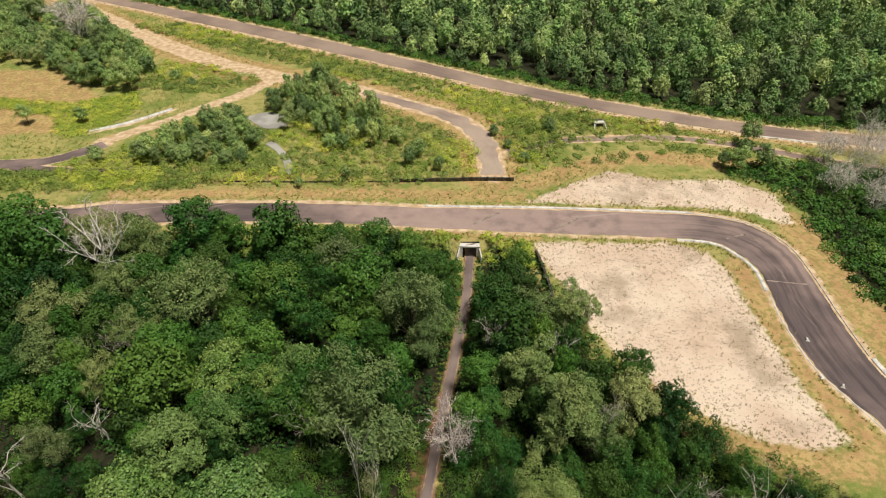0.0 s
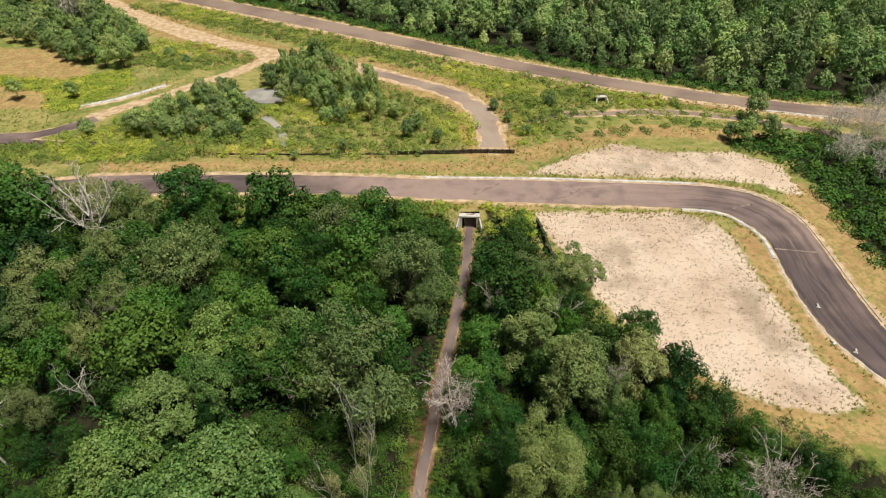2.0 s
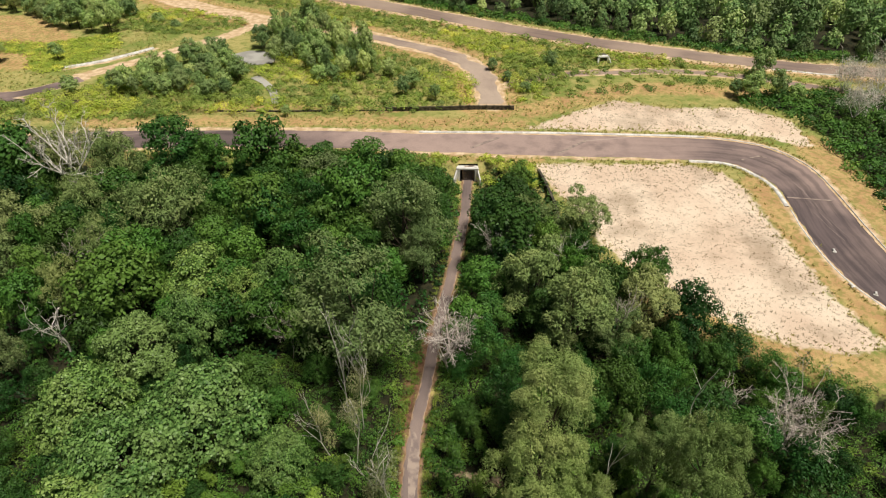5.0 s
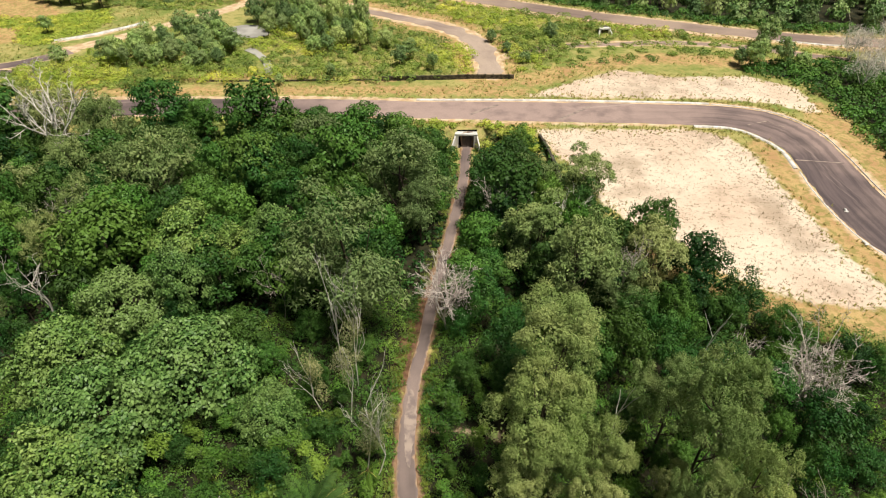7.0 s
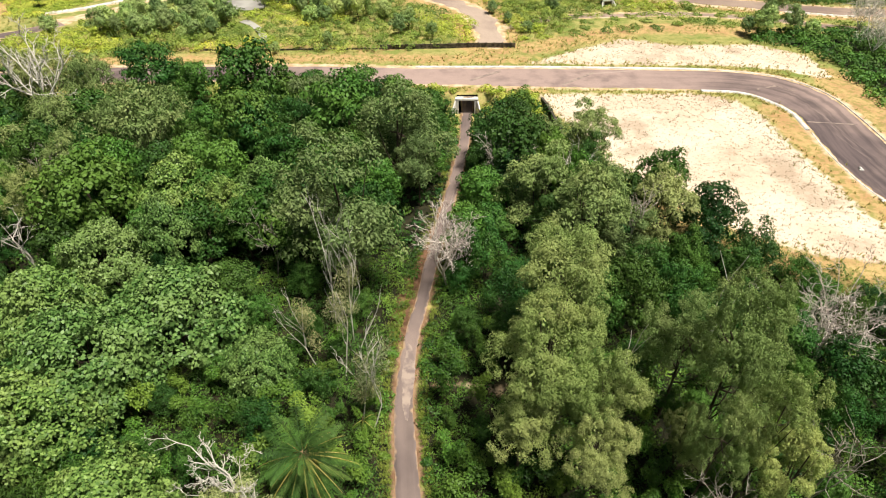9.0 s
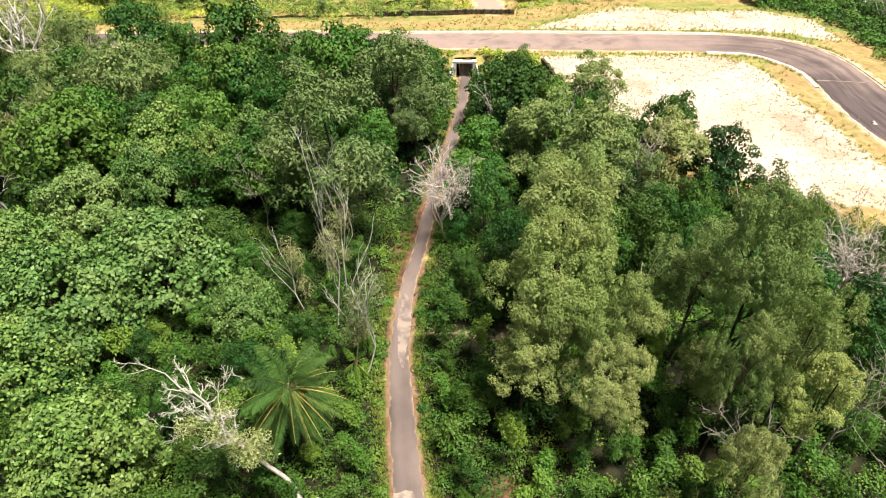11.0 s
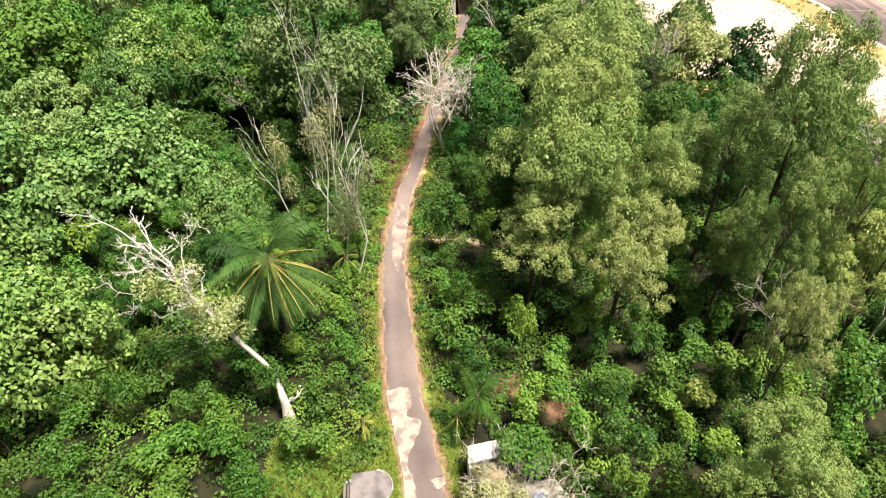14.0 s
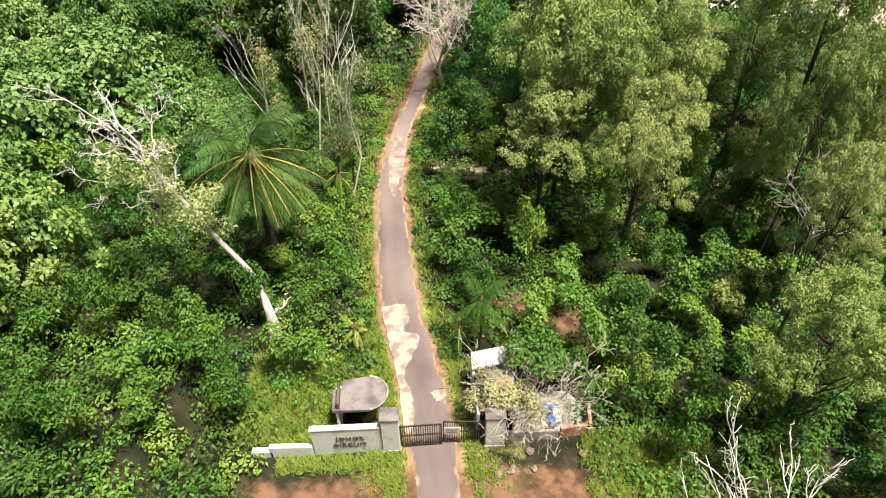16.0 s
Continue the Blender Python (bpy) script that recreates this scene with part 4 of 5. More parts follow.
# saplings among the undergrowth
def lobes_sapling(rng, height, radius):
    n = 9
    w = rng.uniform(0, 2 * np.pi, n)
    r = radius * np.sqrt(rng.uniform(0.05, 0.8, n))
    c = np.stack((r * np.cos(w), r * np.sin(w), height * rng.uniform(0.5, 0.95, n)), -1)
    s = rng.uniform(0.3, 0.45, n) * radius
    return c, np.stack((s, s, s * 0.7), -1)


rng = np.random.default_rng(90)
sapling_kinds = [make_tree("sapling", "young broadleaf sapling in the undergrowth", "sapling", "saplings beside the lane", s, 4.5, 1.7, lobes_sapling, 1100, 0.27, 0.14, LEAF_SHRUB, thick=0.05, up=0.5, forks=6, split=True) for s in (91, 92, 93)]
NEAR_WEST = [(-40, 8), (-36, 34), (-12, 48), (-8, 40), (-7, 22), (-9, 12), (-20, 4)]
NEAR_EAST = [(1.5, 50), (0.5, 36), (1.5, 22), (5, 14.5), (12, 6), (24, 2), (34, 12), (36, 30), (12, 46)]
plant(sapling_kinds, [(x, y, rng.uniform(3.2, 6), rng.uniform(1.3, 2.3)) for x, y in scatter(rng, NEAR_WEST, 3.3, 2500, YARD, 3.6) + scatter(rng, NEAR_EAST, 3.0, 2500, YARD, 3.4)], 10)
yellow = make_tree("flowering_sapling", "slender sapling topped with yellow-green new leaves", "sapling", "", 95, 5.0, 1.3, lobes_sapling, 500, 0.32, 0.18, LEAF_FRESH, thick=0.05, up=0.5, forks=6, split=True)
plant([yellow], [(18.8, 15.7, 5.5, 1.1), (21.5, 16.1, 5.5, 1.0)], 11)

# ---- dead trees and palms ----
def branching(rng, base, tip, thick, spread, depth, curl=0.25, sides=5):
    """A bare limb from base to tip, with forks, as tubes."""
    base, tip = np.asarray(base, float), np.asarray(tip, float)
    length = np.linalg.norm(tip - base)
    mids = [base + (tip - base) * f + rng.normal(0, curl * length * 0.22, 3) for f in (0.35, 0.7)]
    n = 7 if depth > 0 else 4
    line = curve([base, *mids, tip], n)
    out = [tube(line, np.maximum(np.linspace(thick, thick * 0.4, n), 0.018), sides)]
    if depth > 0:
        for f in rng.uniform(0.3, 1.0, 4):
            at = line[min(n - 1, int(f * n))]
            way = (tip - base) / length + rng.normal(0, spread, 3)
            way /= np.linalg.norm(way)
            out += branching(rng, at, at + way * length * rng.uniform(0.3, 0.5), thick * 0.55, spread, depth - 1, curl, 4 if depth > 1 else 3)
    return out


def dead_tree(seed, x, y, height, radius, label, mat=DEADWOOD, stems=5, thick=0.14, depth=3, low=0.3, haze=0, twig=0.05):
    """A bare tree: a trunk, bare branches and, where it is bushy, a mass of fine twigs."""
    rng = np.random.default_rng(seed)
    ob = thing("dead_tree", label, "dead tree", "", "", pose(x, y, land_at(x, y) - 0.1))
    top = np.array([rng.normal(0, 0.4), rng.normal(0, 0.4), height * 0.6])
    trunk = curve([(0, 0, 0), (rng.normal(0, 0.3), rng.normal(0, 0.3), height * 0.3), top], 8)
    part("trunk", mesh_of("trunk", *tube(trunk, np.linspace(thick * 1.3, thick * 0.7, 8), 7), mat, True), ob)
    for i in range(stems):
        w = (i + rng.random() * 0.6) * 2 * np.pi / stems
        s = trunk[int(rng.uniform(low, 1.0) * 7.9)]
        tip = np.array([math.cos(w) * radius * rng.uniform(0.4, 0.9), math.sin(w) * radius * rng.uniform(0.4, 0.9), height * rng.uniform(0.7, 0.9)])
        part("branch", mesh_of("branch", *joined(branching(rng, s, tip, thick * 0.6, 0.55, depth - 1)), mat, True), ob)
    if haze:
        c, r = lobes_round(rng, height * 0.92, radius * 0.85)
        part("twig_mass", mesh_of("twig_mass", *leaves(rng, c, r, haze, 0.75, twig, 0.0, -0.6, 0.7, -0.8, 0.02, 0.6), mat), ob, "mass of fine bare twigs")["kind"] = "stuff"
    return ob


dead_tree(201, 1.6, 56.5, 13.0, 4.6, "bare bleached tree overhanging the lane", PALE_TWIG, 15, 0.17, 4, 0.3, 1300, 0.045)
dead_tree(202, -75.0, 99.5, 22, 8.5, "large bare white-limbed tree above the canopy", stems=9, thick=0.34, depth=4)
dead_tree(203, 47.9, 42, 11.5, 5.4, "bare grey-pink shrubby dead tree", PALE_TWIG, 12, 0.15, 4, 0.1, 2200, 0.07)
dead_tree(204, 40.7, 46.5, 9.5, 2.2, "slender bare tree among green crowns", PALE_TWIG, 8, 0.1)
dead_tree(205, -23.8, 59, 11, 2.4, "thin bare tree in a forest gap", TWIG, 6, 0.08)
dead_tree(206, 11.2, 78, 12, 3.6, "grey half-bare tree beside the lane", PALE_TWIG, 8, 0.13, 4, 0.3, 1300, 0.06)
dead_tree(207, 22.5, 76, 12.5, 3.4, "pale bare branches above dense foliage", DEADWOOD, 8, 0.14)
dead_tree(208, 27, 57.5, 18, 2.0, "tall dark snag with a bleached broken top", TWIG, 6, 0.16, 3, 0.7)
dead_tree(209, -70, 50, 14, 4, "bare white tree at the forest's edge", DEADWOOD, 6, 0.16)
dead_tree(210, -60, 60, 12, 3, "bare white tree leaning in the forest", DEADWOOD, 5, 0.14)
dead_tree(211, -147.7, 241, 20, 8.5, "pale bare tree above the scrub", DEADWOOD, 18, 0.6, 4, 0.1, 2500, 0.13)
dead_tree(212, 35.6, 22, 16, 2.5, "bare twiggy treetop among green crowns", TWIG, 6, 0.1)
dead_tree(213, 14.2, -0.6, 8.4, 5.2, "bare bleached tree with crooked forks", DEADWOOD, 14, 0.09)
dead_tree(214, 25.2, 19.5, 12, 3, "dry twiggy branches under a tall tree", TWIG, 7, 0.08)
dead_tree(215, -64, 78, 13, 4, "bare grey branches among the canopy", TWIG, 8, 0.12)
for seed, x, y, h, r in ((221, 118.5, 144, 10, 5), (222, 106, 134, 9, 4.5), (223, 113, 126, 9, 5), (224, 124, 136, 10, 5), (228, 117, 119, 9, 5), (229, 126, 155, 10, 5), (225, 112, 150, 9, 4), (226, 130, 148, 10, 5), (227, 120, 128, 9, 5)):
    dead_tree(seed, x, y, h * 1.15, r * 1.25, "bare grey bushy tree beyond the track bend", DEADWOOD, 12, 0.12, 3, 0.05, 2600, 0.08)


def pole_cluster():
    """Tall bare stems that rise together, hung with dry creeper."""
    rng = np.random.default_rng(231)
    for x, y, h, lean, side, creep in ((-13.2, 47.0, 15.5, -0.6, 1.8, 0), (-12.4, 48.0, 14.8, 0.3, 2.4, 0), (-11.6, 47.5, 15.2, 1.0, 1.6, 0), (-11.0, 46.2, 12.5, 0.4, 1.0, 1),
                                       (-14.4, 41.0, 12.5, -0.8, 0.6, 1), (-11.4, 40.5, 13.5, 0.2, 1.0, 1), (-7.8, 31.6, 14.6, 2.0, 1.6, 1), (-8.6, 33.0, 12.2, 0.6, 1.0, 1)):
        ob = thing("bare_stem", "tall bare pale stem hung with dry creeper" if creep else "tall bare pale stem with upright forks", "dead tree", "bare stems beside the lane", "", pose(x, y, land_at(x, y) - 0.1))
        out = branching(rng, (0, 0, 0), (lean, side, h), 0.09, 0.22, 2, 0.22)
        part("trunk", mesh_of("trunk", *joined(out), DEADWOOD, True), ob)
        if creep:
            f = rng.uniform(0.45, 0.92, 7)
            c = np.stack((lean * f, side * f, h * f), -1) + rng.normal(0, 0.45, (7, 3))
            r = rng.uniform(0.5, 1.15, (7, 1)) * [[1, 1, 1.5]]
            part("creeper", mesh_of("creeper", *leaves(rng, c, r, 2200, 0.3, 0.07, 0.1, 0.8, 0.9, -1, 0.1, 0.5), LEAF_PALE), ob, "dry yellowish creeper")


pole_cluster()
for x, y, h in ((33.2, 43.0, 13), (19.5, 33, 12)):
    ob = thing("bare_stem", "thin bare pale stem standing among green growth", "dead tree", "", "", pose(x, y, -0.1))
    part("trunk", mesh_of("trunk", *joined(branching(np.random.default_rng(int(h)), (0, 0, 0), (0.4, 0.2, h), 0.1, 0.3, 1, 0.06)), DEADWOOD, True), ob)


def leaning_tree():
    rng = np.random.default_rng(241)
    ob = thing("leaning_dead_tree", "leaning dead tree with a tangle of bleached branches", "dead tree", "", "", pose(-11.1, 16.6, -0.1))
    line = curve([(0.1, -0.1, 0), (-0.1, 0.4, 2.2), (-0.9, 1.4, 4.6), (-2.4, 1.2, 8.0), (-3.6, 1.0, 11), (-5.2, 1.4, 13.6)], 22)
    width = np.interp(np.linspace(0, 1, 22), [0, 0.12, 0.3, 1], [0.62, 0.42, 0.22, 0.1])
    part("trunk", mesh_of("trunk", *tube(line, width, 8), PALE_TWIG, True), ob)
    for f in (13, 14, 15, 16, 17, 17, 18, 18, 19, 19, 20, 21, 21, 21):
        tip = line[f] + rng.normal(0, 1, 3) * [1.4, 1.1, 1.0] + [-0.8, 0.6, 1.2]
        part("branch", mesh_of("branch", *joined(branching(rng, line[f], tip, 0.06, 0.8, 3 if f % 2 else 2, 0.45)), DEADWOOD, True), ob)
    for start, tip, thick, depth in ((21, (-9.4, 4.6, 15.2), 0.1, 3), (21, (-7.2, 3.6, 16.0), 0.1, 3), (3, line[3] + [1.0, 0.5, 1.6], 0.12, 1)):
        part("branch", mesh_of("branch", *joined(branching(rng, line[start], tip, thick, 0.5, depth, 0.3)), DEADWOOD, True), ob)
    c = np.array([(-2.9, 0.9, 9.6), (-3.2, 0.9, 10.4), (-3.8, 1.0, 11.2), (-4.6, 1.2, 12.4), (-5.4, 1.6, 13.4)])[rng.integers(0, 5, 22)] + rng.normal(0, 0.75, (22, 3))
    part("creeper", mesh_of("creeper", *leaves(rng, c, rng.uniform(0.4, 0.95, (22, 1)) * np.ones((1, 3)), 7000, 0.24, 0.07, 0.1, 0.4, 0.95, -1, 0.1, 0.5), LEAF_CREEPER), ob, "pale yellow creeper on dead wood")


leaning_tree()


def frond(rng, length, rise, droop, leaflets=60, stem=0.06, leaf=0.95, bare=0.16, spread=0.75):
    """One palm frond along +x, from its rise and its bend in degrees: its stem and its leaflets, which hang closer the less they spread."""
    u = np.linspace(0, 1, 12)
    angle = np.radians(rise - droop * u ** 1.3)
    x = np.concatenate(([0], np.cumsum(np.cos(angle[:-1])))) * length / 11
    z = np.concatenate(([0], np.cumsum(np.sin(angle[:-1])))) * length / 11
    line = np.stack((x, np.zeros(12), z), -1)
    s = tube(line, np.linspace(stem, stem * 0.2, 12), 4)
    v = []
    for f in np.linspace(bare, 0.99, leaflets):
        p = np.array([np.interp(f, u, x), 0, np.interp(f, u, z)])
        d = np.array([np.interp(min(1, f + 0.05), u, x) - p[0], 0, np.interp(min(1, f + 0.05), u, z) - p[2]])
        d /= np.linalg.norm(d) + 1e-9
        size = leaf * (0.45 + 0.75 * math.sin(math.pi * min(0.95, f * 0.9 + 0.08)))
        for side in (-1, 1):
            way = d * 0.55 + np.array([0, side * spread, spread * 0.4 - 0.9 + rng.normal(0, 0.22)])
            way /= np.linalg.norm(way)
            w = d * 0.034 * leaf
            v += [p - w, p + way * size * 0.5 - w * 0.9 + [0, 0, 0.04], p + way * size + [0, 0, -0.12], p + way * size * 0.5 + w * 0.9 + [0, 0, 0.04]]
    v = np.array(v)
    return s, (v, np.arange(len(v)).reshape(-1, 4))


def spun(piece, angle, at):
    v, q = piece
    c, s = math.cos(angle), math.sin(angle)
    return np.asarray(v) @ np.array([[c, s, 0], [-s, c, 0], [0, 0, 1]]) + at, q


def palm(name, label, seed, x, y, height, length, count, trunk_r, leaf_mat=LEAF_PALM, stem_mat=PALM_STEM, leaf=0.95, bare=0.16, steep=0.75):
    rng = np.random.default_rng(seed)
    ob = thing(name, label, "palm", "", "", pose(x, y, land_at(x, y) - 0.05))
    line = curve([(0, 0, 0), (0.1, 0.05, height * 0.5), (0, 0, height)], 10)
    rad = np.full(10, trunk_r) * np.where(np.arange(10) % 2, 1.1, 0.95)
    part("trunk", mesh_of("trunk", *tube(line, rad, 9), BARK, True), ob)
    top = np.array([0, 0, height])
    part("heart", mesh_of("heart", *tube(np.array([(0, 0, height - 0.5), (0, 0, height), (0, 0, height + 0.6)]), [trunk_r * 1.5, trunk_r * 1.7, 0.05], 8), PALM_DEAD, True), ob, "brown fibrous palm heart")
    for i in range(count):
        age = (i / (count - 1)) ** steep
        rise, droop = (86 - 130 * age, 78) if age < 0.35 else (-8 - 62 * (age - 0.35) / 0.65, 40 - 18 * age)
        s, v = frond(rng, length * rng.uniform(0.85, 1.1), rise + rng.normal(0, 6), droop, leaf=leaf, stem=0.015 + length * 0.011, bare=bare, spread=0.75 - 0.4 * age)
        w = i * 2.39996 + rng.normal(0, 0.1)
        stem = part("frond", mesh_of("frond", *spun(s, w, top), stem_mat if age > 0.4 else leaf_mat, True), ob)
        part("blade", mesh_of("blade", *spun(v, w, top), leaf_mat if age < 0.93 else PALM_DEAD), stem)


palm("oil_palm", "mature oil palm with drooping yellow-ribbed fronds", 301, -12.0, 22.8, 11.4, 5.2, 62, 0.34, leaf=0.95, bare=0.26, steep=0.66)
palm("young_palm", "young palm with arching fresh green fronds beside the lane", 302, 3.1, 15.4, 4.4, 2.3, 12, 0.09, LEAF_SHRUB, LEAF_MID, leaf=0.6, steep=0.9)
palm("young_palm", "young palm with yellowing fronds beside the lane", 303, -5.0, 14.2, 3.4, 1.3, 7, 0.07, LEAF_SUNNY, leaf=0.3)
palm("young_palm", "slender young palm in roadside growth", 304, -8.0, 31, 4.5, 2.0, 9, 0.07, LEAF_SHRUB, leaf=0.5)
palm("young_palm", "slender young palm in roadside growth", 305, -7.4, 35, 5.0, 2.0, 9, 0.07, LEAF_SHRUB, leaf=0.5)
palm("young_palm", "slender young palm in roadside growth", 306, 1.7, 15.2, 2.2, 1.7, 7, 0.06, LEAF_SHRUB, leaf=0.45)


# ---- built things ----
def box(size, at=(0, 0, 0), turn=0.0, bevel=0.0, taper=1.0):
    """A bevelled block as a bmesh; at is the middle of its base."""
    bm = bmesh.new()
    bmesh.ops.create_cube(bm, size=1.0)
    for v in bm.verts:
        k = taper if v.co.z > 0 else 1.0
        v.co = Vector((v.co.x * size[0] * k, v.co.y * size[1] * k, (v.co.z + 0.5) * size[2]))
    if bevel:
        bmesh.ops.bevel(bm, geom=bm.edges[:], offset=bevel, segments=1, affect="EDGES")
    bmesh.ops.transform(bm, matrix=pose(*at, 0, 0, turn), verts=bm.verts)
    return bm


def solid(name, bms, mat, parent=None, label=""):
    """Blocks joined into one mesh."""
    me = bpy.data.meshes.new(name)
    whole = bmesh.new()
    for bm in bms if isinstance(bms, list) else [bms]:
        tmp = bpy.data.meshes.new("tmp")
        bm.to_mesh(tmp)
        bm.free()
        whole.from_mesh(tmp)
        bpy.data.meshes.remove(tmp)
    whole.to_mesh(me)
    whole.free()
    me.materials.append(mat)
    ob = new(name, me)
    if parent:
        ob.parent = parent
    return tagged(ob, label)


def slab(outline, z, thick, bevel=0.02):
    """A flat slab with the given outline."""
    bm = bmesh.new()
    f = bm.faces.new([bm.verts.new((x, y, z)) for x, y in outline])
    out = bmesh.ops.extrude_face_region(bm, geom=[f])
    bmesh.ops.translate(bm, vec=(0, 0, thick), verts=[e for e in out["geom"] if isinstance(e, bmesh.types.BMVert)])
    bmesh.ops.recalc_face_normals(bm, faces=bm.faces)
    return bm


def underpass(name, label, x, y, turn, base, width, height, depth, wall=0.75, wing=2.6):
    """A concrete underpass mouth with splayed wing walls and a barrel behind it, whose inner shade is put into a dark
    wall colour.
    """
    ob = thing(name, label, "underpass", at=pose(x, y, base, 0, 0, turn))
    half = width / 2
    out = half + wall
    for s in (-1, 1):
        solid("headwall", box((wall, 0.5, height + 0.55), (s * (half + wall / 2), 0, -0.2), 0, 0.03), PORTAL, ob)
    solid("lintel", box((width + 2 * wall + 0.2, 0.5, 0.4), (0, 0, height), 0, 0.03), PORTAL, ob)
    solid("top_slab", box((width + 2 * wall, 1.0, 0.25), (0, 0.72, height + 0.1), 0, 0.02), PORTAL, ob)
    for s in (-1, 1):
        bm = box((0.28, wing, height + 0.3), (0, 0, -0.2), 0, 0.02)
        for v in bm.verts:
            if v.co.y < 0 and v.co.z > 1:
                v.co.z -= 1.3
        bmesh.ops.transform(bm, matrix=pose(s * (out + 0.25), -wing / 2 + 0.1, 0, 0, 0, s * 14), verts=bm.verts)
        solid("wing_wall", bm, PORTAL, ob)
    solid("barrel", [box((0.3, depth, height), (-half - 0.15, depth / 2 + 0.25, 0)), box((0.3, depth, height), (half + 0.15, depth / 2 + 0.25, 0)),
                     box((width + 0.6, depth, 0.3), (0, depth / 2 + 0.25, height)), box((width + 0.6, 0.3, height + 0.3), (0, depth + 0.4, 0)), box((width + 0.6, depth, 0.2), (0, depth / 2 + 0.25, -0.22))], DARK_WALL, ob, "concrete tunnel barrel coloured dark for its inner shade")
    return ob


underpass("underpass", "concrete box underpass beneath the race track", 6.55, 112.75, -3, 0.0, 3.4, 3.0, 14)
underpass("culvert", "small concrete culvert mouth in the embankment", 50.3, 172.2, 8, 4.0, 2.4, 1.9, 2.0, 0.4, 1.6)


def kerb(label, line, start, end, side, width=0.6, high=0.12, mat=KERB_PAINT):
    """A low painted kerb along a stretch of a track's edge, by x or y limits."""
    p = curve(line, 700)
    keep = np.array([start(x, y) and end(x, y) for x, y in p])
    p = p[keep][::2]
    d = np.gradient(p, axis=0)
    d /= np.linalg.norm(d, axis=1)[:, None]
    nrm = np.stack((-d[:, 1], d[:, 0]), -1) * side
    z = land(p[:, 0], p[:, 1]) + 0.12
    rows = [(0.0, -0.2), (0.0, 0.02), (0.12, high), (width - 0.08, high * 1.15), (width, -0.2)]
    v = np.stack([np.concatenate((p + nrm * (u - 0.1), (z + h)[:, None]), 1) for u, h in rows], 1).reshape(-1, 3)
    n = len(p)
    i = (np.arange(n - 1)[:, None] * 5 + np.arange(4)[None]).ravel()
    q = np.stack((i, i + 1, i + 6, i + 5), -1)
    return tagged(new("kerb", mesh_of("kerb", v, q, mat, False)), label, "kerb", kind="structure")


kerb("long white painted kerb along the track's outer edge", TRACK_N, lambda x, y: x > -5.5, lambda x, y: x < 65.5, 1, 0.75)
kerb("white painted kerb inside the track bend", TRACK_S, lambda x, y: x > 57.5, lambda x, y: y > 95.5, -1, 0.9)
kerb("white painted kerb outside the track bend", TRACK_N, lambda x, y: x > 80, lambda x, y: 50 < y < 76.5, 1, 1.0)
kerb("white painted kerb along the far straight", FAR_S, lambda x, y: x > 100, lambda x, y: x < 119, -1, 0.7)
kerb("white painted kerb along the far straight", FAR_S, lambda x, y: x > 133, lambda x, y: x < 160, -1, 0.7)
kerb("pale concrete drain edge in dry grass", RIDGE, lambda x, y: x < -92, lambda x, y: x > -113, 1, 1.3, 0.3)
kerb("thin faded edge line beside the bend", TRACK_N, lambda x, y: x > 65.6, lambda x, y: y > 77, 1, 0.22, 0.05)
kerb("thin faded edge line inside the bend", TRACK_S, lambda x, y: x > 69, lambda x, y: y < 95, -1, 0.22, 0.05)


def retaining_wall(label, line, high, thick, mat, pier=3.0):
    """A low wall with piers along a line."""
    p = curve(line, 60)
    ob = thing("retaining_wall", label, "wall", kind="structure")
    blocks, piers = [], []
    since = 0.0
    for a, b in zip(p[:-1], p[1:]):
        length = float(np.linalg.norm(b - a))
        w = math.degrees(math.atan2(b[1] - a[1], b[0] - a[0]))
        m = (a + b) / 2
        blocks.append(box((length + 0.03, thick, high), (m[0], m[1], land_at(*m) - 0.15), w))
        since += length
        if since > pier:
            since = 0.0
            piers.append(box((0.3, thick + 0.25, high + 0.12), (m[0], m[1], land_at(*m) - 0.15), w, 0.02))
    solid("wall_run", blocks, mat, ob)
    for bm in piers:
        solid("pier", bm, mat, ob)


retaining_wall("low dark-stained drain wall beside the track", [(-14, 140.6), (0, 140.9), (10, 141.2), (20, 141.3)], 1.3, 0.3, DARK_WALL, 2.0)
retaining_wall("low overgrown drain wall", [(-62, 140.7), (-40, 140.5), (-14, 140.6)], 0.5, 0.3, DARK_WALL, 4.0)
retaining_wall("dark weathered wall at the edge of the sand", [(22.2, 109), (23, 104), (23.9, 96.5), (24.2, 91.5)], 1.5, 0.5, DARK_WALL, 3.0)

for x, y, w in ((74.3, 81.5, 80), (75.5, 69.8, 60), (72.4, 72.0, 110)):
    ob = thing("track_marker", "fallen white plastic track marker", "marker", "fallen track markers", "", pose(x, y, land_at(x, y) + 0.13, 0, 0, w))
    solid("body", box((1.1, 0.45, 0.32), (0, 0, 0), 0, 0.1, 0.7), WHITE_PAINT, ob)
    solid("foot", box((0.35, 0.75, 0.12), (-0.45, 0, 0), 0, 0.03), WHITE_PAINT, ob)

# water
WATER = Nodes("still_water", 0.3)
WATER.colour(WATER.mix(WATER.ramp(WATER.noise(0.2, 3.0), 0.4, 0.6), (0.36, 0.34, 0.31), (0.5, 0.48, 0.44)))


def water(name, label, outline, lift=0.07):
    bm = bmesh.new()
    p = curve(outline + [outline[0]], 48)[:-1]
    bm.faces.new([bm.verts.new((x, y, 4.0 + lift)) for x, y in p])
    tagged(solid(name, bm, WATER.mat), label, "water", kind="structure")


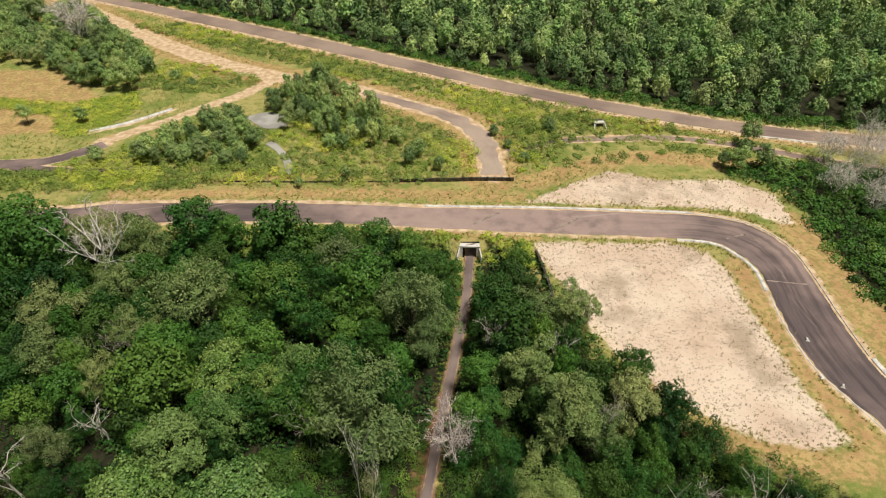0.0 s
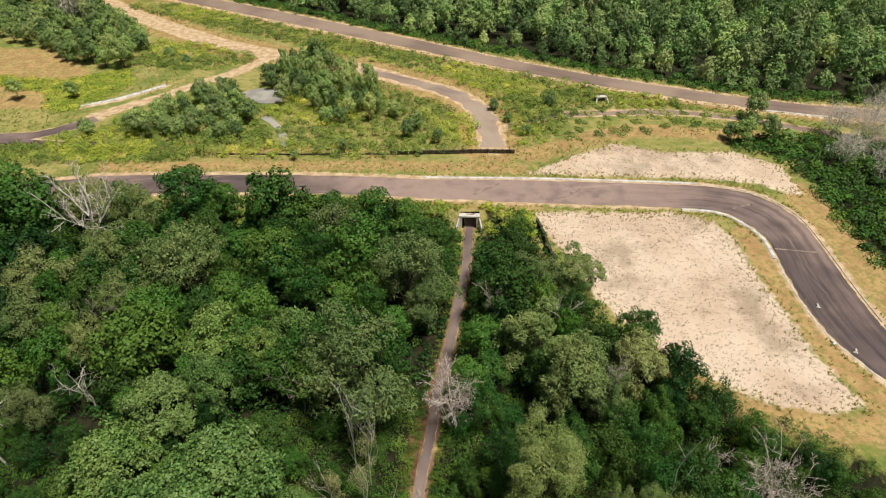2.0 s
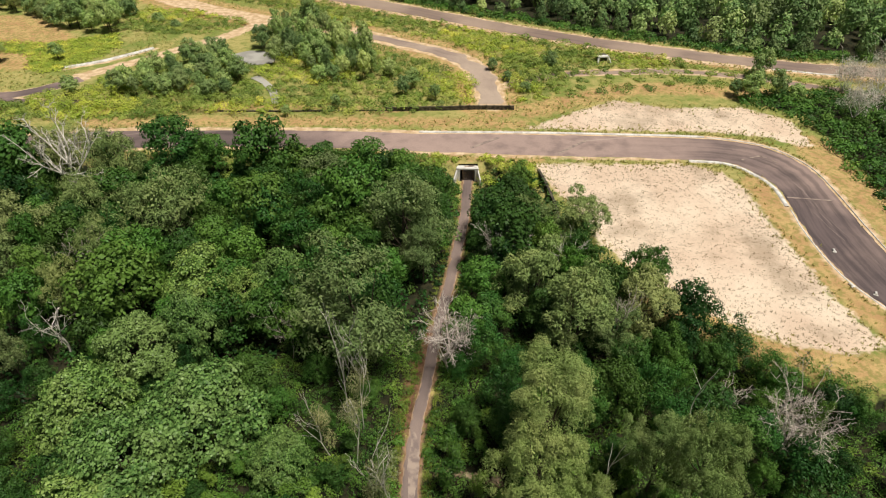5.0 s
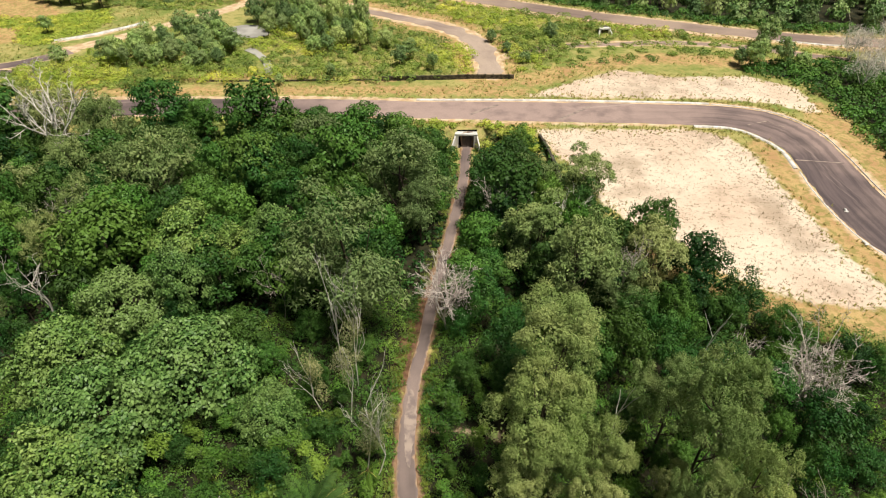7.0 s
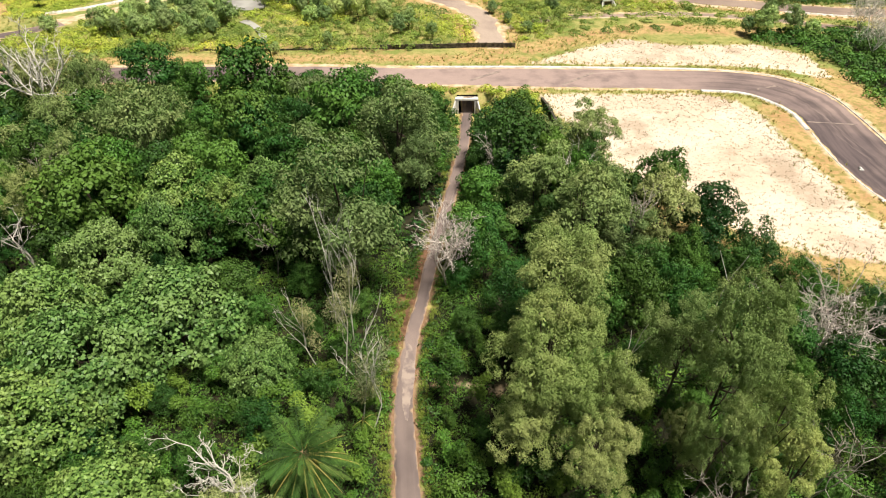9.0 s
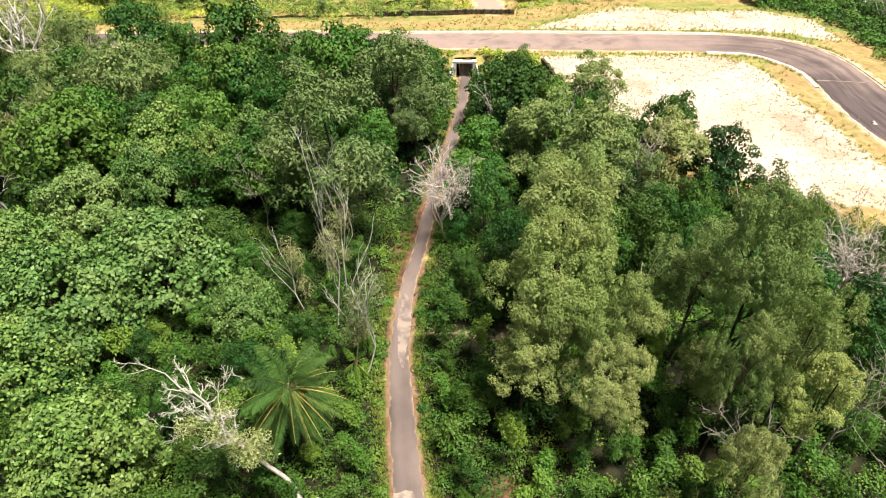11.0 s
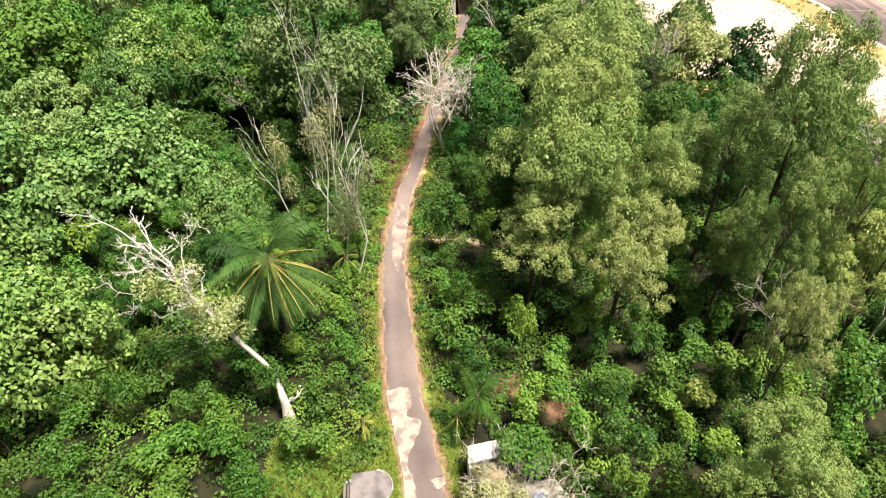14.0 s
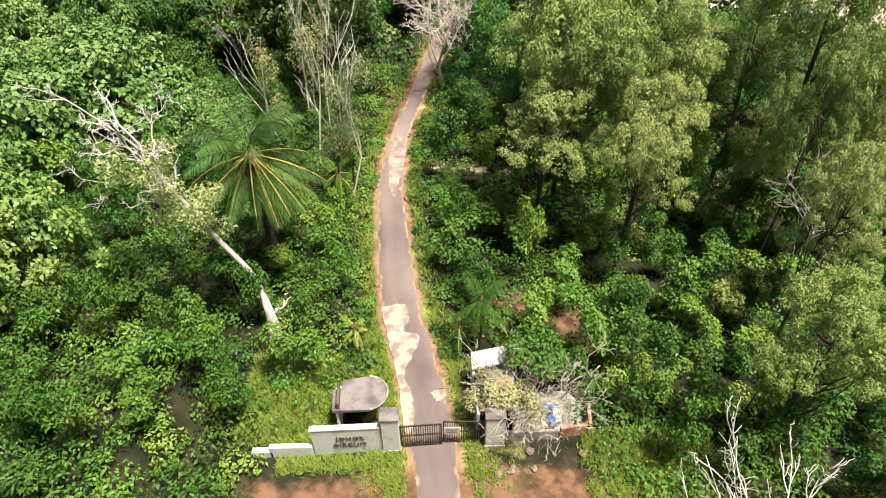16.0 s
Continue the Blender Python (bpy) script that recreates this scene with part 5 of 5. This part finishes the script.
water("water_pond", "shallow grey pond in the scrub", [(-66, 180), (-60, 183.5), (-53, 181), (-51, 174), (-57, 172), (-61, 175)], 0.16)
water("water_stream", "narrow pale stream running from the pond", [(-55.2, 162), (-51, 158), (-47.5, 152), (-45, 145), (-43.4, 145.5), (-45.5, 153), (-49.5, 159.5), (-53, 163.5)], 0.16)

# ---- the gate ----
BRICK = plain_material("flaking_red_paint", (0.42, 0.16, 0.09), (0.5, 0.38, 0.3), 2.5)
GREY_ROOF = plain_material("grey_concrete_roof", (0.27, 0.23, 0.225), (0.13, 0.11, 0.11), 0.9)
IRON = plain_material("dark_painted_iron", (0.05, 0.045, 0.045), (0.12, 0.09, 0.07), 3.0, 0.55, 0.5)
LETTER = plain_material("dark_sign_letters", (0.06, 0.055, 0.05), (0.2, 0.18, 0.16), 4.0)
RUST_ROOF = plain_material("rusty_sheet_roof", (0.34, 0.24, 0.14), (0.2, 0.2, 0.1), 1.2)
BLUE_SHEET = plain_material("blue_tarpaulin", (0.12, 0.2, 0.42), (0.45, 0.5, 0.6), 2.0, 0.5)


def pillar(label, x, y, w, d, h):
    ob = thing("gate_pillar", label, "pillar", "gate pillars", "", pose(x, y, 0))
    solid("shaft", box((w, d, h + 0.2), (0, 0, -0.2), 0, 0.03), WHITE_PAINT, ob)
    solid("cap", box((w + 0.08, d + 0.08, 0.16), (0, 0, h - 0.06), 0, 0.02), GREY_ROOF, ob, "stained concrete cap")
    solid("plinth", box((w + 0.1, d + 0.1, 0.4), (0, 0, -0.2), 0, 0.02), CONCRETE, ob)


pillar("white rendered gate pillar with a stained cap", -2.5, 7.85, 1.0, 0.85, 3.05)
pillar("weathered rendered gate pillar at the guardhouse", 3.45, 7.95, 1.1, 0.7, 2.75)

sign = thing("sign_wall", "white rendered entrance wall with dark raised letters", "sign wall", "", "", pose(-5.0, 7.62, 0, 0, 0, 1.5))
solid("wall_panel", box((3.95, 0.28, 2.45), (0, 0, -0.2), 0, 0.02), WHITE_PAINT, sign)
solid("coping", box((4.05, 0.36, 0.1), (0, 0, 2.25), 0, 0.02), WHITE_PAINT, sign)
for words, z, size in (("JOHOR", 1.32, 0.46), ("CIRCUIT", 0.74, 0.46)):
    data = bpy.data.curves.new("lettering", "FONT")
    data.body, data.size, data.extrude, data.align_x, data.space_character = words, size, 0.03, "CENTER", 1.12
    tmp = bpy.data.objects.new("tmp", data)
    scene.collection.objects.link(tmp)
    bpy.context.view_layer.update()
    me = bpy.data.meshes.new_from_object(tmp.evaluated_get(bpy.context.evaluated_depsgraph_get()))
    bpy.data.objects.remove(tmp)
    me.materials.clear()
    me.materials.append(LETTER)
    ob = part("lettering", me, sign, "dark raised capital letters")
    ob.matrix_basis = pose(0.2 if words == "JOHOR" else 0.15, -0.17, z, 90)

low_wall = thing("low_wall", "low white boundary wall half hidden by grass", "wall", "", "", pose(-8.3, 7.55, 0))
solid("wall_panel", box((2.5, 0.3, 0.95), (0, 0, -0.2), 0, 0.02), WHITE_PAINT, low_wall)
solid("step", box((1.2, 0.34, 0.55), (-1.7, 0.02, -0.2), 0, 0.02), WHITE_PAINT, low_wall)


def gate_leaf(label, x, y, turn, length, high):
    """A barred gate leaf, hinged at its outer end."""
    ob = thing("gate_leaf", label, "gate", "two leaves of the iron gate", "", pose(x, y, 0.12, 0, 0, turn))
    for z in (0.0, high * 0.5, high - 0.07):
        solid("rail", box((length, 0.07, 0.08), (length / 2, 0, z)), IRON, ob)
    for u in (0.03, length - 0.03):
        solid("stile", box((0.09, 0.09, high), (u, 0, 0)), IRON, ob)
    n = int(length / 0.13)
    for i in range(1, n):
        solid("bar", box((0.045, 0.045, high - 0.06), (i * length / n, 0, 0.02)), IRON, ob)
    return ob


gate_leaf("dark iron barred gate leaf, closed", -1.98, 7.75, 3.0, 2.38, 1.95)
gate_leaf("dark iron barred gate leaf behind a white notice", 2.88, 7.95, 178.0, 2.4, 1.95)
plate = thing("notice_board", "white notice plate fixed on the gate", "notice", "", "", pose(1.0, 7.8, 1.2, 0, 0, 0))
solid("plate", box((0.95, 0.03, 0.6), (0, 0, 0), 0, 0.01), WHITE_PAINT, plate)
for k in range(2):
    solid("text_bar", box((0.66, 0.012, 0.05), (0, -0.021, 0.17 + 0.2 * k)), LETTER, plate)

# shelter with a round-ended roof
shelter = thing("gate_shelter", "concrete gate shelter with a round-ended flat roof", "shelter", "", "", pose(-4.35, 9.75, 0, 0, 0, 4))
arc = [(math.cos(w) * 1.18 + 0.45, math.sin(w) * 1.2) for w in np.linspace(-1.45, 1.45, 18)]
solid("roof", slab([(-1.55, -1.1), *arc, (-1.0, 1.05), (-1.1, 0.45), (-1.55, 0.4)], 2.35, 0.2), GREY_ROOF, shelter, "stained grey flat roof")
rim = [tube(np.array([(x, y, 2.55) for x, y in arc]), np.full(len(arc), 0.07), 5)]
part("roof_rim", mesh_of("roof_rim", *joined(rim), CONCRETE, True), shelter, "pale concrete rim")
solid("back_wall", box((2.2, 0.15, 2.35), (-0.2, 0.7, 0), 0, 0.01), WHITE_PAINT, shelter)
solid("side_wall", box((0.15, 1.6, 2.35), (-1.35, -0.1, 0), 0, 0.01), WHITE_PAINT, shelter)
solid("post", box((0.18, 0.18, 2.35), (1.2, -0.4, 0), 0, 0.02), WHITE_PAINT, shelter)
solid("upstand", box((0.16, 1.4, 0.5), (-1.2, -0.3, 2.5), 0, 0.02), DARK_WALL, shelter, "dark stained upstand")
solid("bench_slab", box((1.8, 0.6, 0.12), (-1.0, -1.5, 0.75), 8, 0.02), WHITE_PAINT, shelter, "pale concrete ledge")
solid("bench_leg", box((0.3, 0.4, 0.8), (-1.0, -1.45, -0.05), 8, 0.02), WHITE_PAINT, shelter)

# ruined guardhouse
guard = thing("guardhouse", "ruined guardhouse with a pale roof slab, overgrown", "guardhouse", "", "", pose(0, 0, 0))
solid("rear_roof", slab([(2.3, 11.2), (4.75, 11.8), (4.6, 13.0), (2.3, 12.5)], 2.6, 0.16), WHITE_PAINT, guard, "pale weathered roof slab")
solid("front_roof", slab([(2.5, 8.4), (4.6, 8.5), (4.7, 11.6), (2.35, 11.1)], 2.3, 0.1), RUST_ROOF, guard, "rusty sagging sheet roof")
solid("lane_wall", box((0.16, 4.2, 2.5), (2.45, 10.3, -0.1), 2, 0.01), WHITE_PAINT, guard)
solid("rear_wall", box((2.3, 0.16, 2.6), (3.5, 12.4, -0.1), 10, 0.01), WHITE_PAINT, guard)
solid("inner_wall", box((0.16, 3.4, 2.2), (4.75, 10.0, -0.1), -2, 0.01), CONCRETE, guard)
solid("front_wall", box((3.2, 0.18, 0.95), (5.6, 8.1, -0.1), 1, 0.02), CONCRETE, guard, "broken low concrete wall")
solid("brick_wall", [box((1.9, 0.2, 1.0), (8.3, 8.35, -0.1), 6, 0.02), box((0.2, 1.5, 1.15), (9.2, 9.1, -0.1), -6, 0.02)], BRICK, guard, "flaking red painted low wall")
solid("floor_slab", box((4.4, 3.2, 0.16), (7.0, 9.8, -0.06), 3, 0.02), CONCRETE, guard)
heap = thing("rubbish_heap", "heap of blue and white sheeting inside the ruin", "rubbish", "", "", pose(7.1, 9.3, 0.12))
rng = np.random.default_rng(401)
for i in range(6):
    solid("sheet", box((rng.uniform(0.5, 1.0), rng.uniform(0.4, 0.8), rng.uniform(0.12, 0.3)), (rng.normal(0, 0.5), rng.normal(0, 0.4), 0.06 * i), rng.uniform(0, 180), 0.05, 0.8), BLUE_SHEET if i % 2 else WHITE_PAINT, heap)
dead_tree(402, 5.7, 9.5, 4.0, 4.2, "bare twiggy shrub sprawling over the ruin", TWIG, 18, 0.045, 4, 0.05, 900, 0.03)
ob = make_tree("roof_shrub", "light green shrub growing through the ruined guardhouse", "shrub", "", 403, 4.2, 1.9, lobes_sapling, 1200, 0.28, 0.14, LEAF_SHRUB, thick=0.06, forks=8)
plant([ob], [(5.9, 11.6, 4.8, 2.0)], 12)
ob = make_tree("dry_shrub", "dry yellowish shrub spilling over the rusty roof", "shrub", "", 404, 3.0, 1.5, lobes_sapling, 1300, 0.24, 0.1, LEAF_PALE, thick=0.05, forks=8, split=True)
plant([ob], [(3.7, 9.9, 3.6, 1.6), (5.0, 8.9, 2.8, 1.4)], 13)

# rubble by the gate
rng = np.random.default_rng(410)
STONE = plain_material("rubble_stone", (0.16, 0.12, 0.09), (0.32, 0.26, 0.2), 3.0)
for i in range(16):
    x, y = (rng.uniform(3, 8.5), rng.uniform(5.8, 7.4)) if i < 12 else (rng.uniform(1.6, 2.2), rng.uniform(9.5, 11))
    s = rng.uniform(0.12, 0.3)
    bm = bmesh.new()
    bmesh.ops.create_icosphere(bm, subdivisions=1, radius=s)
    for v in bm.verts:
        v.co = Vector((v.co.x * rng.uniform(0.8, 1.3), v.co.y * rng.uniform(0.7, 1.2), v.co.z * rng.uniform(0.4, 0.7)))
    ob = tagged(solid("stone", bm, STONE), "broken pale stone lying by the gate", "stone", "rubble stones by the gate")
    ob.matrix_basis = pose(x, y, 0.1, 0, 0, rng.uniform(0, 360))


# ---- grass and tufts ----
LEAF_LAWN = leaf_material("lane_grass_blade", (0.11, 0.25, 0.025), (0.3, 0.48, 0.06), (0.44, 0.46, 0.09), 0.35, tone=(0.7, 1.15))
def tufts(rng, spots, blades, high, width, lean=0.5):
    """Tufts of narrow blades."""
    n = len(spots) * blades
    p = np.repeat(np.array(spots, float), blades, 0)
    base = np.stack((p[:, 0], p[:, 1], land(p[:, 0], p[:, 1]) - 0.02), -1) + rng.normal(0, 0.12, (n, 3)) * [1, 1, 0]
    w = rng.uniform(0, 2 * np.pi, n)
    d = np.stack((np.cos(w), np.sin(w), np.zeros(n)), -1)
    side = np.stack((-np.sin(w), np.cos(w), np.zeros(n)), -1) * width / 2
    h = high * rng.uniform(0.5, 1.3, (n, 1))
    tip = base + d * h * rng.uniform(0.2, lean * 2, (n, 1)) + np.array([0, 0, 1]) * h
    v = np.stack((base - side, base + side, tip + side * 0.25, tip - side * 0.25), 1)
    return v.reshape(-1, 3), np.arange(n * 4).reshape(-1, 4)


rng = np.random.default_rng(501)
c = rng.uniform((20, 54), (74, 116), (9000, 2))
d = inside_distance(c[:, 0], c[:, 1], SAND)
n1 = c[(d > 0.5) & (rng.random(len(c)) < np.interp(d, [0, 8, 20], [0.8, 0.45, 0.25]))]
c = rng.uniform((20, 118), (94, 148), (4000, 2))
n2 = c[inside_distance(c[:, 0], c[:, 1], SAND_NORTH) > 0.5]
tagged(new("dry_tufts", mesh_of("dry_tufts", *tufts(rng, np.concatenate((n1, n2[::2])), 4, 0.15, 0.13, 0.9), LEAF_DRY)), "small dry plant tufts dotting the sand", "tufts", kind="stuff")

edge = []
for poly in (SAND, SAND_NORTH):
    p = np.array(poly + [poly[0]], float)
    for a, b in zip(p[:-1], p[1:]):
        k = int(np.linalg.norm(b - a) * 3)
        edge.append(a + (b - a) * rng.random((k, 1)) + rng.normal(0, 1.3, (k, 2)))
for line, spread, dens in ((TRACK_N, 1.5, 2.0), (TRACK_S, 1.2, 2.0), (FAR_S, 2.0, 1.2), (FAR_N, 1.5, 1.0)):
    p = curve(line, 400)
    p = p[(np.abs(p[:, 0]) < 170) & (p[:, 1] < 320)]
    k = int(len(p) * dens * 2)
    g = p[rng.integers(0, len(p), k)]
    out = np.array([0, 1.0]) * (1 if line in (TRACK_N, FAR_N) else -1)
    edge.append(g + out * np.abs(rng.normal(0.8, spread, (k, 1))) + rng.normal(0, 0.5, (k, 2)))
edge = np.concatenate(edge)
clear = (line_distance(edge[:, 0], edge[:, 1], curve(TRACK_N, 120)) > 0.9) & (line_distance(edge[:, 0], edge[:, 1], curve(TRACK_S, 120)) > 0.9)
middle = (np.array(TRACK_N) + np.array(TRACK_S)) / 2
clear &= line_distance(edge[:, 0], edge[:, 1], curve(middle, 160)) > 5.5
tagged(new("verge_grass", mesh_of("verge_grass", *tufts(rng, edge[clear], 6, 0.4, 0.16), LEAF_GRASS)), "yellow-green grass along the track verges", "grass", kind="stuff")

p = LANE_CURVE[(LANE_CURVE[:, 1] > -6) & (LANE_CURVE[:, 1] < 111)]
k = 4200
g = p[rng.integers(0, len(p), k)]
reach = np.interp(g[:, 1], [5, 30, 45, 110], [1.9, 1.75, 1.35, 1.5])
g = g + (np.sign(rng.normal(size=k)) * (reach + np.abs(rng.normal(0, 0.8, k))))[:, None] * [1.0, 0.1] + rng.normal(0, 0.15, (k, 2))
yard = rng.uniform((-12, 8.2), (-2.6, 15), (2600, 2))
yard2 = rng.uniform((8.5, 3.5), (16, 8.5), (900, 2))
yard3 = rng.uniform((-9, 6.3), (-2.2, 7.3), (260, 2))
g = np.concatenate((g, yard, yard2, yard3))
g = g[(line_distance(g[:, 0], g[:, 1], LANE_CURVE) > 1.75) & (np.hypot(g[:, 0] + 4.4, g[:, 1] - 9.8) > 1.4)]
tagged(new("lane_grass", mesh_of("lane_grass", *tufts(rng, g, 10, 0.34, 0.06), LEAF_LAWN)), "lush grass and weeds along the lane", "grass", kind="stuff")

# pale cement patches on the lane
CEMENT = plain_material("pale_cement_patch", (0.45, 0.36, 0.3), (0.26, 0.2, 0.175), 1.3, 0.9, 0.0, 0.45, 0.62)


FADED = plain_material("faded_lane_dust", (0.42, 0.33, 0.275), (0.24, 0.185, 0.17), 0.7)


def patch(outline, label="pale worn cement patch on the lane", lift=0.085, mat=CEMENT):
    bm = bmesh.new()
    p = curve(outline + [outline[0]], 65)[:-1] + np.random.default_rng(7).normal(0, 0.05, (64, 2))
    f = bm.faces.new([bm.verts.new((x, y, lift)) for x, y in p])
    out = bmesh.ops.extrude_face_region(bm, geom=[f])
    bmesh.ops.translate(bm, vec=(0, 0, -0.04), verts=[e for e in out["geom"] if isinstance(e, bmesh.types.BMVert)])
    bmesh.ops.recalc_face_normals(bm, faces=bm.faces)
    tagged(solid("road_patch", bm, mat), label, "road patch", kind="structure")


patch([(-3.8, 19.4), (-2.2, 19.6), (-1.7, 18.2), (-2.1, 17.0), (-1.0, 16.4), (-1.5, 14.6), (-2.0, 13.0), (-1.4, 11.4), (-1.3, 9.2), (-1.8, 8.6), (-2.1, 11.0), (-2.7, 14.0), (-3.4, 17.0)])
patch([(-4.0, 46.0), (-3.3, 45.0), (-2.75, 42.0), (-2.9, 39.0), (-3.3, 36.0), (-3.5, 33.8), (-4.1, 35.5), (-4.3, 38.5), (-4.4, 41.0), (-4.1, 43.5)], "faded dusty stretch of the lane", 0.08, FADED)
patch([(-0.2, 11.6), (0.5, 11.9), (0.7, 11.2), (0.1, 10.9)])

# faded marks on the track
patch([(73.8, 99.5), (78.1, 98.8), (82.4, 98.2), (82.4, 97.8), (78.1, 98.5), (73.8, 99.1)], "faded pale line across the track", 4.155, FADED)
patch([(70.2, 114.9), (72.7, 115.7), (75.1, 116.6), (75.3, 116.2), (72.8, 115.4), (70.4, 114.5)], "faded pale mark on the bend", 4.155, FADED)
patch([(75.3, 116.5), (76.6, 115.1), (77.9, 113.7), (77.7, 113.5), (76.4, 114.9), (75.1, 116.3)], "faded pale mark on the bend", 4.155, FADED)
patch([(28.1, 118.3), (31.9, 121.4), (35.8, 124.5), (36.2, 123.9), (32.4, 120.8), (28.5, 117.7)], "pale diagonal streak on the track", 4.155, FADED)
patch([(7.6, 121.1), (10.9, 123.5), (14.3, 125.9), (14.7, 125.3), (11.4, 122.9), (8.0, 120.5)], "pale diagonal streak on the track", 4.155, FADED)

# rough grass over the open ground beyond the track
rng = np.random.default_rng(520)
OPEN_LAND = [(-200, 132), (-60, 133), (20, 132), (30, 140), (60, 150), (95, 152), (120, 158), (75, 172), (20, 196), (-60, 240), (-150, 290), (-210, 300)]
c = rng.uniform((-200, 131), (125, 290), (24000, 2))
ok = inside_distance(c[:, 0], c[:, 1], OPEN_LAND) > 0
for line, half in ((SERVICE, 4.2), (BRANCH, 2.6), (WEST_ROAD, 2.6), (WEST_FORK, 2.0), (PALE_TRACK, 4.4), (EAST_ROAD, 2.3)):
    ok &= line_distance(c[:, 0], c[:, 1], curve(line, 40)) > half
ok &= (inside_distance(c[:, 0], c[:, 1], SAND_NORTH) < 0) & (inside_distance(c[:, 0], c[:, 1], DRY_WEST) < 0)
c = c[ok]
for x, y, r in POND:
    c = c[np.hypot(c[:, 0] - x, c[:, 1] - y) > r]
drift = np.sin(c[:, 0] * 0.13 + 2 * np.sin(c[:, 1] * 0.07)) + np.sin(c[:, 1] * 0.21 + c[:, 0] * 0.06)
tagged(new("rough_grass", mesh_of("rough_grass", *tufts(rng, c[drift > -0.5], 4, 0.5, 0.22, 0.8), LEAF_GRASS)), "rough golden grass on open ground", "grass", kind="stuff")
